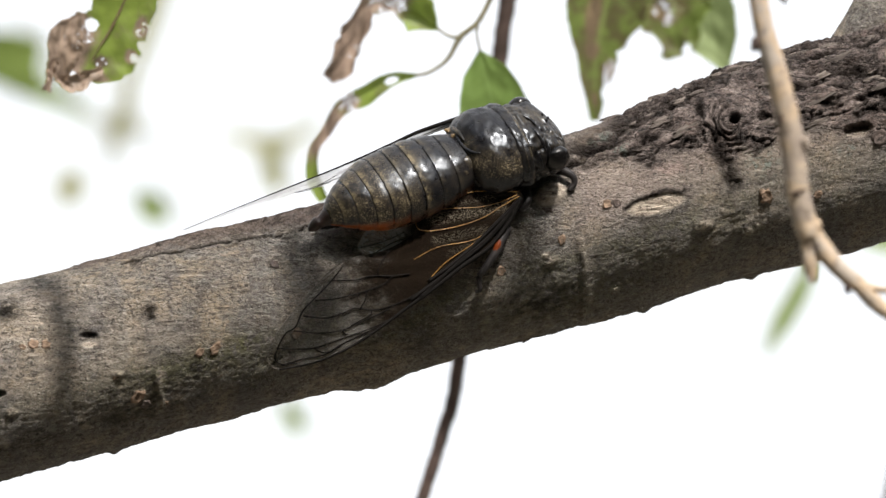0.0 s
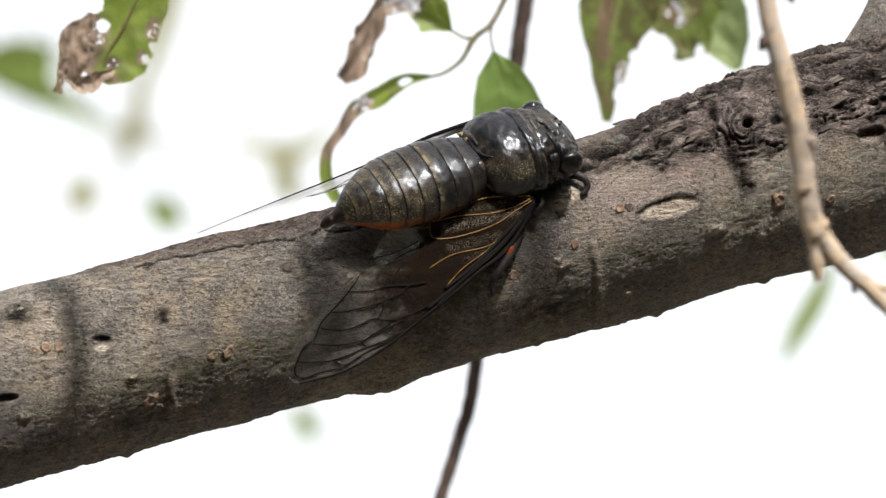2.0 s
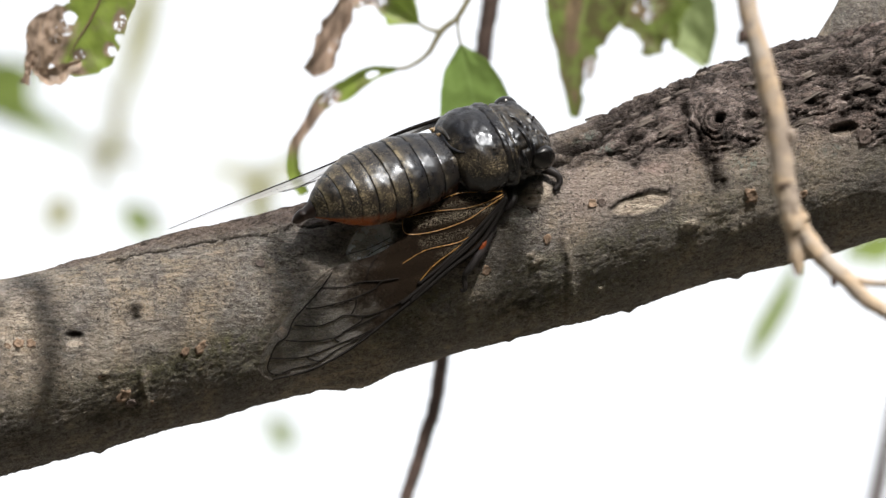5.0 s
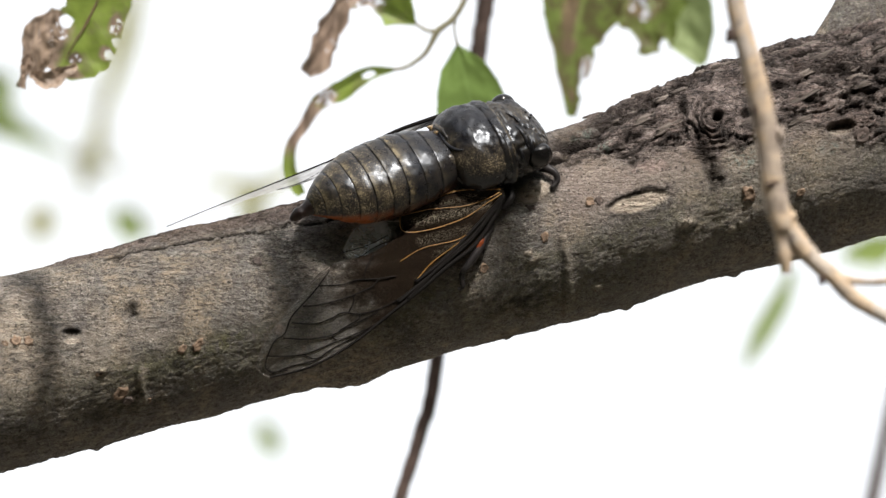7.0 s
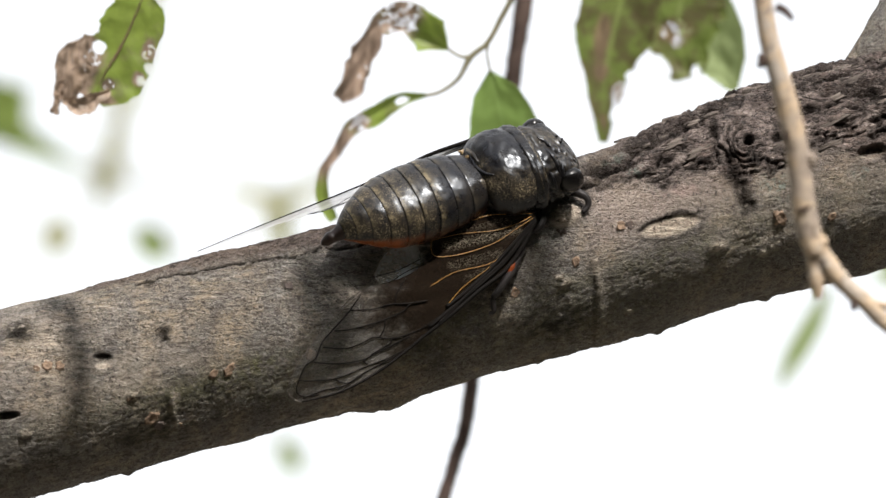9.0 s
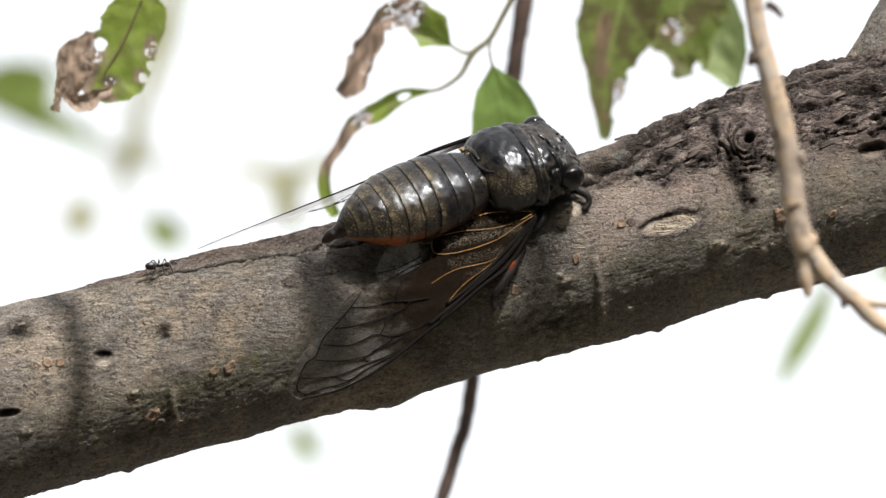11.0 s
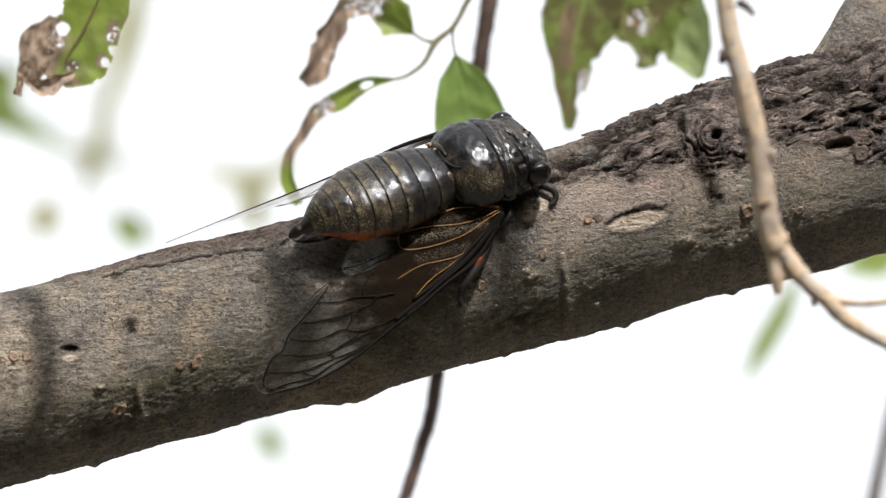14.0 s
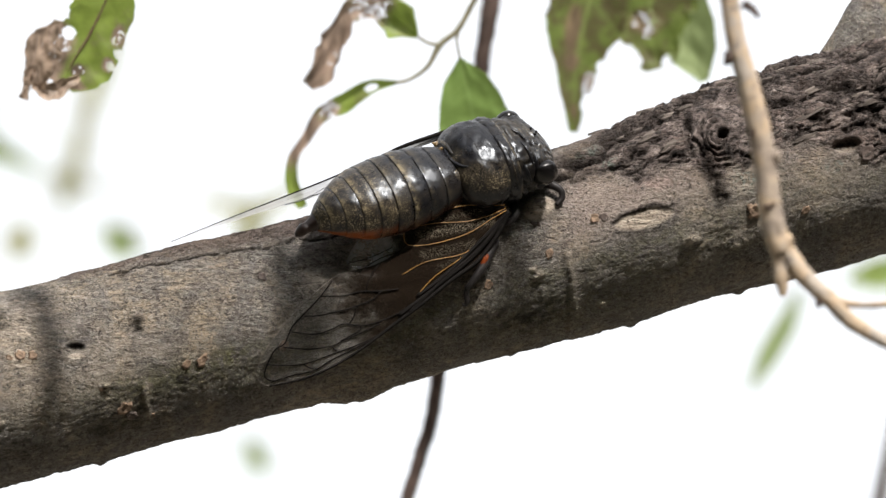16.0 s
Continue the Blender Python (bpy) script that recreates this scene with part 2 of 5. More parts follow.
def leaf_material(name, green, brown=(0.20, 0.14, 0.10), spots=0.5):
    """A thin leaf: light goes through it; dry parts by the attribute dead, brown spots by noise."""
    k = Mat(name)
    n = k.noise(260, 4, 0.65)
    col = k.ramp(n, (0.3, tuple(c * 0.75 for c in green)), (0.7, tuple(c * 1.25 for c in green)))
    spot = k.ramp(k.noise(190, 5, 0.75), (0.57 - 0.10 * spots, 0.0), (0.68 - 0.10 * spots, min(1.0, spots)))
    col = k.mix(spot, col, tuple(c * 0.55 for c in brown))
    dry = k.ramp(k.noise(500, 4, 0.7, k.coords((1.0, 0.25, 1.0))), (0.36, tuple(c * 0.4 for c in brown)), (0.62, tuple(c * 1.7 for c in brown)))
    col = k.mix(k.attr("dead"), col, dry)
    col = k.mix(k.math("MULTIPLY", k.attr("vein"), k.math("SUBTRACT", 1.0, k.attr("dead"))), col, tuple(min(1, c * 1.4 + 0.02) for c in green))
    k.set(color=col, rough=0.5, spec=0.35)
    k.bump(n, 0.4, 0.0003)
    t = k.n.new("ShaderNodeBsdfTranslucent")
    k.l.new(k.mix(0.5, col, k.mix(k.attr("dead"), (0.22, 0.29, 0.06), (0.22, 0.16, 0.11)), "MIX"), t.inputs[0])
    x = k.n.new("ShaderNodeMixShader")
    x.inputs[0].default_value = 0.42
    k.l.new(k.b.outputs[0], x.inputs[1])
    k.l.new(t.outputs[0], x.inputs[2])
    k.l.new(x.outputs[0], k.out.inputs[0])
    return k.m


BARK = bark_material()
SHELL = shell_material("black_shell", 0.0)
SHELL_DULL = shell_material("dusty_black_shell", 0.35)
MEMBRANE = membrane_material("wing_membrane", (0.20, 0.192, 0.182))
MEMBRANE_SILVER = membrane_material("silvery_membrane", (0.72, 0.73, 0.76), 0.3)
MEMBRANE_CLOUDY = membrane_material("cloudy_membrane", (0.44, 0.45, 0.47))
VEIN_DARK = plain_material("dark_vein", (0.006, 0.005, 0.0045), 0.65, spec=0.06)
VEIN_PALE = plain_material("pale_margin", (0.11, 0.092, 0.078), 0.5)
VEIN_GOLD = plain_material("golden_vein", (0.26, 0.135, 0.03), 0.4, 300, 0.5)
LEG_BLACK = plain_material("black_leg", (0.012, 0.010, 0.010), 0.55, 700, 0.6, 0.6, 0.25)
LEG_ORANGE = plain_material("orange_leg", (0.085, 0.017, 0.003), 0.6, spec=0.1)
TAIL_BROWN = plain_material("tail_brown", (0.016, 0.008, 0.006), 0.35, 420, 0.8, 0.8, 0.35)
EYE_MAT = plain_material("dark_eye", (0.005, 0.0045, 0.0045), 0.24, 420, 0.7, 0.25, 0.3)
AMBER = plain_material("amber_ridge", (0.15, 0.10, 0.045), 0.4, 500, 0.5, 0.5)
ANT_MAT = plain_material("ant_shell", (0.014, 0.012, 0.012), 0.3)
FLAKE = flake_material()
BUD = plain_material("bud_scar", (0.14, 0.098, 0.069), 0.85, 900, 0.8, 1.0, 0.2)
BUD_DARK = plain_material("dark_bud", (0.05, 0.036, 0.03), 0.85, 900, 0.5, 0.6)


def twig_material():
    """Peeling tan bark over grey."""
    k = Mat("pale_twig_bark")
    patch = k.noise(95, 5, 0.7, k.coords((1.0, 1.0, 0.35)), 0.5)
    col = k.ramp(patch, (0.36, (0.19, 0.155, 0.13)), (0.47, (0.28, 0.23, 0.18)), (0.53, (0.38, 0.285, 0.19)), (0.62, (0.31, 0.27, 0.23)))
    col = k.mix(k.ramp(k.noise(420, 4, 0.75), (0.36, 0.7), (0.46, 0.0)), col, (0.10, 0.075, 0.058))
    k.set(color=col, rough=0.75, spec=0.3)
    return k.bump(k.noise(300, 5, 0.7), 0.8, 0.0006).m


TWIG_PALE = twig_material()
TWIG_DARK = plain_material("dark_twig_bark", (0.058, 0.041, 0.035), 0.85, 260, 0.5, 0.6, 0.12)
TWIG_GREEN = plain_material("green_twig_bark", (0.135, 0.122, 0.07), 0.6, 300, 0.3, 0.3)
LEAF = leaf_material("leaf", (0.14, 0.19, 0.032), (0.21, 0.155, 0.12))
LEAF_DRY = leaf_material("dry_leaf", (0.20, 0.16, 0.10), (0.235, 0.178, 0.137))
LEAF_PALE = leaf_material("pale_leaf", (0.26, 0.32, 0.16), spots=0.0)
MIDRIB = plain_material("dry_midrib", (0.085, 0.05, 0.028), 0.7, 500, 0.4, 0.4)
LEAF_CLEAN = leaf_material("clean_leaf", (0.13, 0.205, 0.055), spots=0.0)
LEAF_SPOTTED = leaf_material("spotted_leaf", (0.12, 0.16, 0.04), (0.13, 0.095, 0.055), 1.35)
LEAF_FAR = leaf_material("far_leaf", (0.16, 0.22, 0.055), spots=0.0)
LEAF_OLIVE = leaf_material("far_olive_leaf", (0.25, 0.24, 0.12), spots=0.0)
GROUND = plain_material("grassy_soil", (0.165, 0.148, 0.12), 0.95, 8, 0.5, 0.3)


# ---- helpers for shapes ----
def at(x, y, w=0.0):
    """A point of the layout grid, at depth w, in millimetres of the frame."""
    k = SCALE * (RANGE - w) / RANGE
    return Vector(((x - 784) * k, (441 - y) * k, w))


def mesh_of(name, verts, faces, material, attrs=None, smooth=True):
    """A mesh from arrays in millimetres."""
    me = bpy.data.meshes.new(name)
    me.from_pydata([tuple(c * MM for c in v) for v in verts], [], [tuple(f) for f in faces])
    for key, values in (attrs or {}).items():
        a = me.attributes.new(key, "FLOAT", "POINT")
        a.data.foreach_set("value", np.asarray(values, dtype=np.float32))
    me.materials.append(material)
    if smooth:
        me.polygons.foreach_set("use_smooth", np.ones(len(me.polygons), dtype=bool))
    me.update()
    return me


def thing(name, m, label, category, group="", kind=""):
    """An Empty that carries the parts of a thing."""
    ob = new(name)
    ob.empty_display_size = 0.01
    ob.matrix_world = m
    return tagged(ob, label, category, group, kind)


def part(name, me, parent, label=""):
    ob = new(name, me)
    ob.parent = parent
    return tagged(ob, label)


def smooth_path(points, steps=8):
    """A Catmull-Rom curve through points (Vectors)."""
    p = [points[0] * 2 - points[1], *points, points[-1] * 2 - points[-2]]
    out = []
    for i in range(1, len(p) - 2):
        for j in range(steps):
            t = j / steps
            out.append(0.5 * ((2 * p[i]) + (p[i + 1] - p[i - 1]) * t + (2 * p[i - 1] - 5 * p[i] + 4 * p[i + 1] - p[i + 2]) * t * t
                              + (3 * p[i] - p[i - 1] - 3 * p[i + 1] + p[i + 2]) * t ** 3))
    out.append(points[-1].copy())
    return out


def tube_arrays(path, radii, sides=10, wobble=0.0, seed=0.0):
    """Vertices and faces of a closed tube along a path of Vectors."""
    n = len(path)
    verts, faces = [], []
    side = Vector((0.31, 0.17, 0.94))
    for i, p in enumerate(path):
        d = (path[min(i + 1, n - 1)] - path[max(i - 1, 0)]).normalized()
        a = (side - d * side.dot(d)).normalized()
        b = d.cross(a)
        r = radii[i] if isinstance(radii, (list, tuple, np.ndarray)) else radii
        for j in range(sides):
            f = 2 * math.pi * j / sides
            q = p + (a * math.cos(f) + b * math.sin(f)) * r
            if wobble:
                q = p + (q - p) * (1 + wobble * noise.noise(q * (0.9 / max(r, 0.2)) + Vector((seed, 0, 0))))
            verts.append(q)
    for i in range(n - 1):
        for j in range(sides):
            k = (j + 1) % sides
            faces.append((i * sides + j, i * sides + k, (i + 1) * sides + k, (i + 1) * sides + j))
    faces.append(tuple(range(sides))[::-1])
    faces.append(tuple((n - 1) * sides + j for j in range(sides)))
    return verts, faces


def tube(name, points, radii, material, sides=10, steps=8, wobble=0.0, seed=0.0):
    path = smooth_path(points, steps)
    if isinstance(radii, (list, tuple)):
        radii = np.interp(np.linspace(0, 1, len(path)), np.linspace(0, 1, len(radii)), radii)
    return mesh_of(name, *tube_arrays(path, radii, sides, wobble, seed), material)


def ball(name, center, radii, material, turn=None, rings=10, sides=14, rough=0.0, seed=0.0, dimple=0.0):
    """An ellipsoid with an uneven skin, dimpled on top."""
    verts, faces = [], []
    c = Vector(center)
    for i in range(rings + 1):
        th = math.pi * i / rings
        for j in range(sides):
            f = 2 * math.pi * j / sides
            q = Vector((math.sin(th) * math.cos(f), math.sin(th) * math.sin(f), math.cos(th)))
            k = 1 + (rough * noise.noise(q * 1.8 + Vector((seed, seed * 0.7, 0))) if rough else 0)
            q = Vector((q.x * radii[0], q.y * radii[1], q.z * radii[2])) * k
            if dimple and th < 1.2:
                q.z *= 1 - dimple * (0.5 + 0.5 * math.cos(th * math.pi / 1.2)) + 0.25 * dimple * math.sin(th * 9)
            verts.append(c + (turn @ q if turn else q))
    for i in range(rings):
        for j in range(sides):
            k = (j + 1) % sides
            faces.append((i * sides + j, (i + 1) * sides + j, (i + 1) * sides + k, i * sides + k))
    return mesh_of(name, verts, faces, material)


def joined(name, lists, material):
    """One mesh from several lists of vertices and faces."""
    verts, faces = [], []
    for v, f in lists:
        o = len(verts)
        verts += v
        faces += [tuple(i + o for i in face) for face in f]
    return mesh_of(name, verts, faces, material)


def hash_noise(x, y, z, seed):
    """Smooth value noise on arrays, -1 to 1."""
    def cell(i, j, k):
        h = (i * 374761393 + j * 668265263 + k * 2147483647 + seed * 1274126177) & 0xFFFFFFFF
        h = ((h ^ (h >> 13)) * 1274126177) & 0xFFFFFFFF
        return ((h ^ (h >> 16)) & 0xFFFF) / 32767.5 - 1.0
    xi, yi, zi = (np.floor(a).astype(np.int64) for a in (x, y, z))
    fx, fy, fz = x - xi, y - yi, z - zi
    fx, fy, fz = (a * a * a * (a * (a * 6 - 15) + 10) for a in (fx, fy, fz))
    out = 0
    for a in (0, 1):
        for b in (0, 1):
            for c in (0, 1):
                out = out + cell(xi + a, yi + b, zi + c) * (fx if a else 1 - fx) * (fy if b else 1 - fy) * (fz if c else 1 - fz)
    return out


def fbm(x, y, z, seed, octaves=4, gain=0.55):
    out, amp, s = 0, 1.0, 0.0
    for o in range(octaves):
        out = out + amp * hash_noise(x * 2 ** o, y * 2 ** o, z * 2 ** o, seed + o)
        s += amp
        amp *= gain
    return out / s


# ---- ground ----
ground_me = bpy.data.meshes.new("ground")
_gb = bmesh.new()
bmesh.ops.create_grid(_gb, x_segments=24, y_segments=24, size=400)
for _v in _gb.verts:
    _v.co.z = 0.12 * noise.noise(_v.co * 0.05) if _v.co.length < 300 else 0
_gb.to_mesh(ground_me)
_gb.free()
ground_me.materials.append(GROUND)
tagged(new("ground", ground_me), "dry pale grassy soil under the tree", "ground", kind="structure")


# ---- unseen dark green screens behind the viewer and overhead, added to limit sky light ----
def rear_screen():
    verts, faces, cols, rows = [], [], 90, 26
    for i in range(cols):
        a = radians(-125 + 250 * i / (cols - 1)) - math.pi / 2
        for j in range(rows):
            p = Vector((math.cos(a), math.sin(a), 0)) * 6.0 + Vector((0, 0, 6.5 * j / (rows - 1) - 0.1))
            n = noise.fractal(p * 0.9, 1.0, 2.0, 4)
            r = 1 + 0.12 * n - 0.06 * (j / rows) ** 2
            verts.append((p.x * r, p.y * r, p.z + 0.5 * n))
    for i in range(cols - 1):
        for j in range(rows - 1):
            k = i * rows + j
            faces.append((k, k + rows, k + rows + 1, k + 1))
    me = bpy.data.meshes.new("backdrop")
    me.from_pydata(verts, [], faces)
    me.materials.append(plain_material("rear_screen_green", (0.062, 0.075, 0.038), 0.8, 6, 0.6, 0.5))
    return me


def overhead_screen():
    """A ragged leafy screen added out of view to dim the sky, high over the branch, open towards the sun."""
    verts, faces, cols, rows = [], [], 90, 20
    for i in range(cols):
        for j in range(rows):
            p = Vector((-9 + 18 * i / (cols - 1), 0.0 + 1.7 * j / (rows - 1), 5.2))
            n = noise.fractal(p * 0.8, 1.0, 2.0, 4)
            verts.append((p.x, p.y + 0.3 * n, p.z + 0.7 * n + 0.03 * p.x * p.x))
    for i in range(cols - 1):
        for j in range(rows - 1):
            k = i * rows + j
            if noise.noise(Vector((i * 0.55, j * 0.55, 4))) < -0.12:
                faces.append((k, k + rows, k + rows + 1, k + 1))
    me = bpy.data.meshes.new("canopy")
    me.from_pydata(verts, [], faces)
    me.materials.append(plain_material("overhead_screen_green", (0.036, 0.045, 0.024), 0.8, 6, 0.6, 0.5))
    return me


tagged(new("canopy", overhead_screen()), "dark green unseen screen overhead that dims the sky", "canopy", kind="structure")
tagged(new("backdrop", rear_screen()), "dark green unseen screen behind the viewer that blocks sky light", "backdrop", kind="structure")


# ---- the branch ----
def step(x, a, b):
    t = np.clip((x - a) / (b - a), 0, 1)
    return t * t * (3 - 2 * t)


EDGE_X = (-300, 0, 100, 250, 440, 540, 700, 1000, 1060, 1130, 1180, 1250, 1300, 1400, 1480, 1568, 1900)
EDGE_TOP = (580, 503, 481, 440, 394, 369, 324, 238, 220, 190, 160, 128, 112, 82, 62, 40, -40)
EDGE_LOW_X = (-300, 0, 200, 400, 500, 600, 700, 784, 850, 1000, 1140, 1200, 1300, 1400, 1568, 1900)
EDGE_LOW = (930, 850, 797, 742, 712, 688, 670, 642, 622, 584, 550, 528, 497, 475, 430, 350)
LEAN = -0.28            # the branch recedes to the right


def branch_section(u):
    """Centre height, half height and depth of the branch at u."""
    x = np.asarray(u) / SCALE + 784
    top = (441 - np.interp(x, EDGE_X, EDGE_TOP)) * SCALE
    low = (441 - np.interp(x, EDGE_LOW_X, EDGE_LOW)) * SCALE
    return (top + low) / 2, (top - low) / 2, LEAN * np.asarray(u)


def on_branch(x, y, lift=0.0):
    """The point of the branch's near side behind a point of the layout grid, and the way out of the bark."""
    u, v = (x - 784) * SCALE, (441 - y) * SCALE
    for _ in range(4):
        c, h, d = (float(a) for a in branch_section(u))
        s = max(-0.999, min(0.999, (v - c) / h))
        w = d + h * 1.02 * math.sqrt(1 - s * s) + lift
        k = SCALE * (RANGE - w) / RANGE
        u, v = (x - 784) * k, (441 - y) * k
    n = Vector((-0.26 * s + 0.26 * math.sqrt(1 - s * s), s, math.sqrt(1 - s * s))).normalized()
    return Vector((u, v, w)), n


def blob(u, v, x, y, rx, ry, turn=0.0, soft=1.0):
    """1 inside an ellipse of the layout grid, falling to 0 outside it."""
    p = at(x, y, 12.0)
    a = radians(turn)
    du, dv = (u - p.x), (v - p.y)
    a1, a2 = (du * math.cos(a) + dv * math.sin(a)) / (rx * SCALE), (-du * math.sin(a) + dv * math.cos(a)) / (ry * SCALE)
    return np.exp(-(a1 * a1 + a2 * a2) ** soft)


def along(u, v, pts, width):
    """1 on a line through points of the layout grid, falling to 0 beside it."""
    best = np.full(u.shape, 1e9)
    q = [at(x, y, 12.0) for x, y in pts]
    for a, b in zip(q, q[1:]):
        dx, dy = b.x - a.x, b.y - a.y
        t = np.clip(((u - a.x) * dx + (v - a.y) * dy) / (dx * dx + dy * dy), 0, 1)
        best = np.minimum(best, (u - a.x - t * dx) ** 2 + (v - a.y - t * dy) ** 2)
    return np.exp(-best / (width * SCALE) ** 2)


GRID = {}


def branch_bark():
    us = np.linspace(-100, 104, 1150)
    ph = np.concatenate([np.linspace(-1.75, 1.75, 330, endpoint=False), np.linspace(1.75, 2 * math.pi - 1.75, 70, endpoint=False)])
    U, PH = np.meshgrid(us, ph, indexing="ij")
    c, h, d = branch_section(us)
    box = np.ones(9) / 9
    c, h = (np.convolve(np.pad(a, 4, mode="edge"), box, "valid") for a in (c, h))
    C, H, D = (np.repeat(a[:, None], len(ph), 1) for a in (c, h, d))
    V, W = C + H * np.sin(PH), D + H * 1.02 * np.cos(PH)
    near = step(np.cos(PH), -0.25, 0.05)
    arc = PH * 16.0
    # soft swellings, then wrinkles along the grain
    out = 0.45 * fbm(U * 0.09, arc * 0.12, 0 * U, 3, 3) + 0.045 * fbm(U * 0.6, arc * 1.8, 0 * U, 7, 4)
    out += 0.07 * fbm(U * 1.1, arc * 2.2, 0 * U, 11, 3, 0.75)
    pimple = fbm(U * 0.9, arc * 1.7, 0 * U, 13, 2)
    out += 0.06 * step(pimple, 0.12, 0.4) * step(fbm(U * 0.12, arc * 0.2, 0 * U, 15, 2), -0.5, 0.2) - 0.10 * step(-np.abs(fbm(U * 0.35, arc * 1.2, 0 * U, 17, 3)), -0.05, 0.0)
    # scaly old bark on the upper side towards the fork
    bound = np.interp(U, [at(x, 0).x for x in (985, 1040, 1140, 1230, 1290, 1330, 1400, 1470, 1568, 1700)],
                      [at(0, y).y for y in (252, 285, 285, 270, 282, 275, 235, 235, 262, 275)])
    edge = 1.1 * fbm(U * 0.45, V * 0.45, W * 0.2, 21, 3)
    rough = step(V - bound + edge * 2.0, -1.6, 1.8) * step(U, 18.5, 22) * step(np.cos(PH), -0.7, -0.3)
    rough = rough * (1 - 0.8 * blob(U, V, 1040, 236, 70, 13, 18, 1.5))
    along_grain = U + 0.42 * V
    across = V - 0.42 * U
    plates = fbm(along_grain * 0.12, across * 0.34, W * 0.12, 31, 4, 0.55) + 0.12 * fbm(along_grain * 0.7, across * 0.9, W * 0.4, 39, 3)
    levels = np.floor(plates * 5.0) / 5.0 + 0.2 * (plates - np.floor(plates * 5.0) / 5.0)
    cracks = np.exp(-np.abs(fbm(along_grain * 0.11, across * 0.30, W * 0.12, 43, 4)) * 12) * step(fbm(U * 0.12, V * 0.2, W * 0.1, 44, 2), -0.6, 0.0)
    grooves = np.exp(-np.abs(fbm(along_grain * 0.18, across * 0.8, W * 0.3, 47, 3)) * 11) * step(fbm(U * 0.16, V * 0.25, W * 0.1, 48, 2), -0.5, 0.1)
    out += rough * (0.85 * levels - 1.6 * cracks - 0.6 * grooves + 0.35 + 0.20 * fbm(U * 1.6, V * 1.6, W * 1.6, 51, 3))
    # shade in the cracks and grooves is painted as well as carved
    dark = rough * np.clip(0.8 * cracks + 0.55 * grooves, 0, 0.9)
    u, v = U * (RANGE - 12.0) / (RANGE - W), V * (RANGE - 12.0) / (RANGE - W)
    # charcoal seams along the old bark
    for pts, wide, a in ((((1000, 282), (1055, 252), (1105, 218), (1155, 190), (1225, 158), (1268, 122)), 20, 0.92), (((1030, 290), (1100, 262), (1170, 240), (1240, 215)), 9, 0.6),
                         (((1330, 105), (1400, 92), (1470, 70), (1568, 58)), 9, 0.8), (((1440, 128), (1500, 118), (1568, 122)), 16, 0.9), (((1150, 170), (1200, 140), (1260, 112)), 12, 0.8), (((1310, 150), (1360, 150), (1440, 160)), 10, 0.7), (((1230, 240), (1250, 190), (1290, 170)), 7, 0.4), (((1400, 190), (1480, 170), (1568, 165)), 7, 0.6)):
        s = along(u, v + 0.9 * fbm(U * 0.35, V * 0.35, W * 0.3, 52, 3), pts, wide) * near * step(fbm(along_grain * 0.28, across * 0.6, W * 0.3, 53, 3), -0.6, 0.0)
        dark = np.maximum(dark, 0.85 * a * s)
        out += s * (0.9 * fbm(along_grain * 0.6, across * 1.1, W * 0.5, 54, 3) - 0.5)
    # knot with rings
    p = at(1291, 212, 12.0)
    ang = np.hypot((u - p.x) * 1.05, (v - p.y) * 0.92) + 1.1 * fbm(u * 0.35, v * 0.35, 0 * u, 61, 3)
    m = np.exp(-(ang / 5.2) ** 4) * near
    way = np.arctan2(v - p.y, u - p.x)
    arcs = step(fbm(np.cos(way) * 1.6, np.sin(way) * 1.6, ang * 0.9, 62, 3) + 0.6 * np.cos(way + 2.36), -0.35, 0.2)
    out = out * (1 - 0.8 * m) + m * (0.6 * arcs * np.sin(ang * 5.6 + 0.6) * step(ang, 0.7, 1.5) + 0.5 * fbm(u * 0.7, v * 0.7, 0 * u, 63, 3) + 0.5 * np.exp(-(ang / 3.0) ** 2))
    pit = blob(u, v, 1299, 209, 9, 8, 10, 1.6) * near
    out -= 3.0 * pit
    # the pit's inner shade is coloured in too
    dark = np.maximum(dark * (1 - m * 0.5), np.clip(pit * 1.4, 0, 0.95))
    dark = np.maximum(dark, m * 0.65 * arcs * step(-np.sin(ang * 5.6 + 0.6), -0.1, 0.7))
    # lens-shaped cracks and hollows between the plates, with near-black shade painted inside
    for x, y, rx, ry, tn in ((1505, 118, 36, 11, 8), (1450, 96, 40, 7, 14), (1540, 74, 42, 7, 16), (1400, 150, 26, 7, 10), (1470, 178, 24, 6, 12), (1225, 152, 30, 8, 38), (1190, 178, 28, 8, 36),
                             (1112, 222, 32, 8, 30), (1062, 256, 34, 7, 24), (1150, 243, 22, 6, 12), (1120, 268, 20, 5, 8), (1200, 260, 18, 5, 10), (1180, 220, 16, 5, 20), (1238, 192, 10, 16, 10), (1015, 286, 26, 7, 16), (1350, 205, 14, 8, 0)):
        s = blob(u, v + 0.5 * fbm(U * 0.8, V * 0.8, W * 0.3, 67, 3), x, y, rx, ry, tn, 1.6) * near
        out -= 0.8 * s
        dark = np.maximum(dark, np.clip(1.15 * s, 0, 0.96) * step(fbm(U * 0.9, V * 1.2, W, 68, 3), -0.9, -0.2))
    # dark runs under the knot
    run = along(u, v + 0.6 * fbm(U * 0.5, V * 0.5, W, 72, 2), ((1268, 240), (1276, 268), (1290, 300), (1300, 326)), 15) * near
    out += run * 0.9 * fbm(U * 0.9, V * 0.9, W, 71, 3)
    dark = np.maximum(dark, 0.92 * run * step(fbm(U * 0.9, V * 0.9, W, 73, 3), -0.8, -0.1))
    # oval scar where a twig fell: a lip above, bare wood inside
    scar = blob(u, v, 1161, 362, 52, 17, 14, 6.0) * near
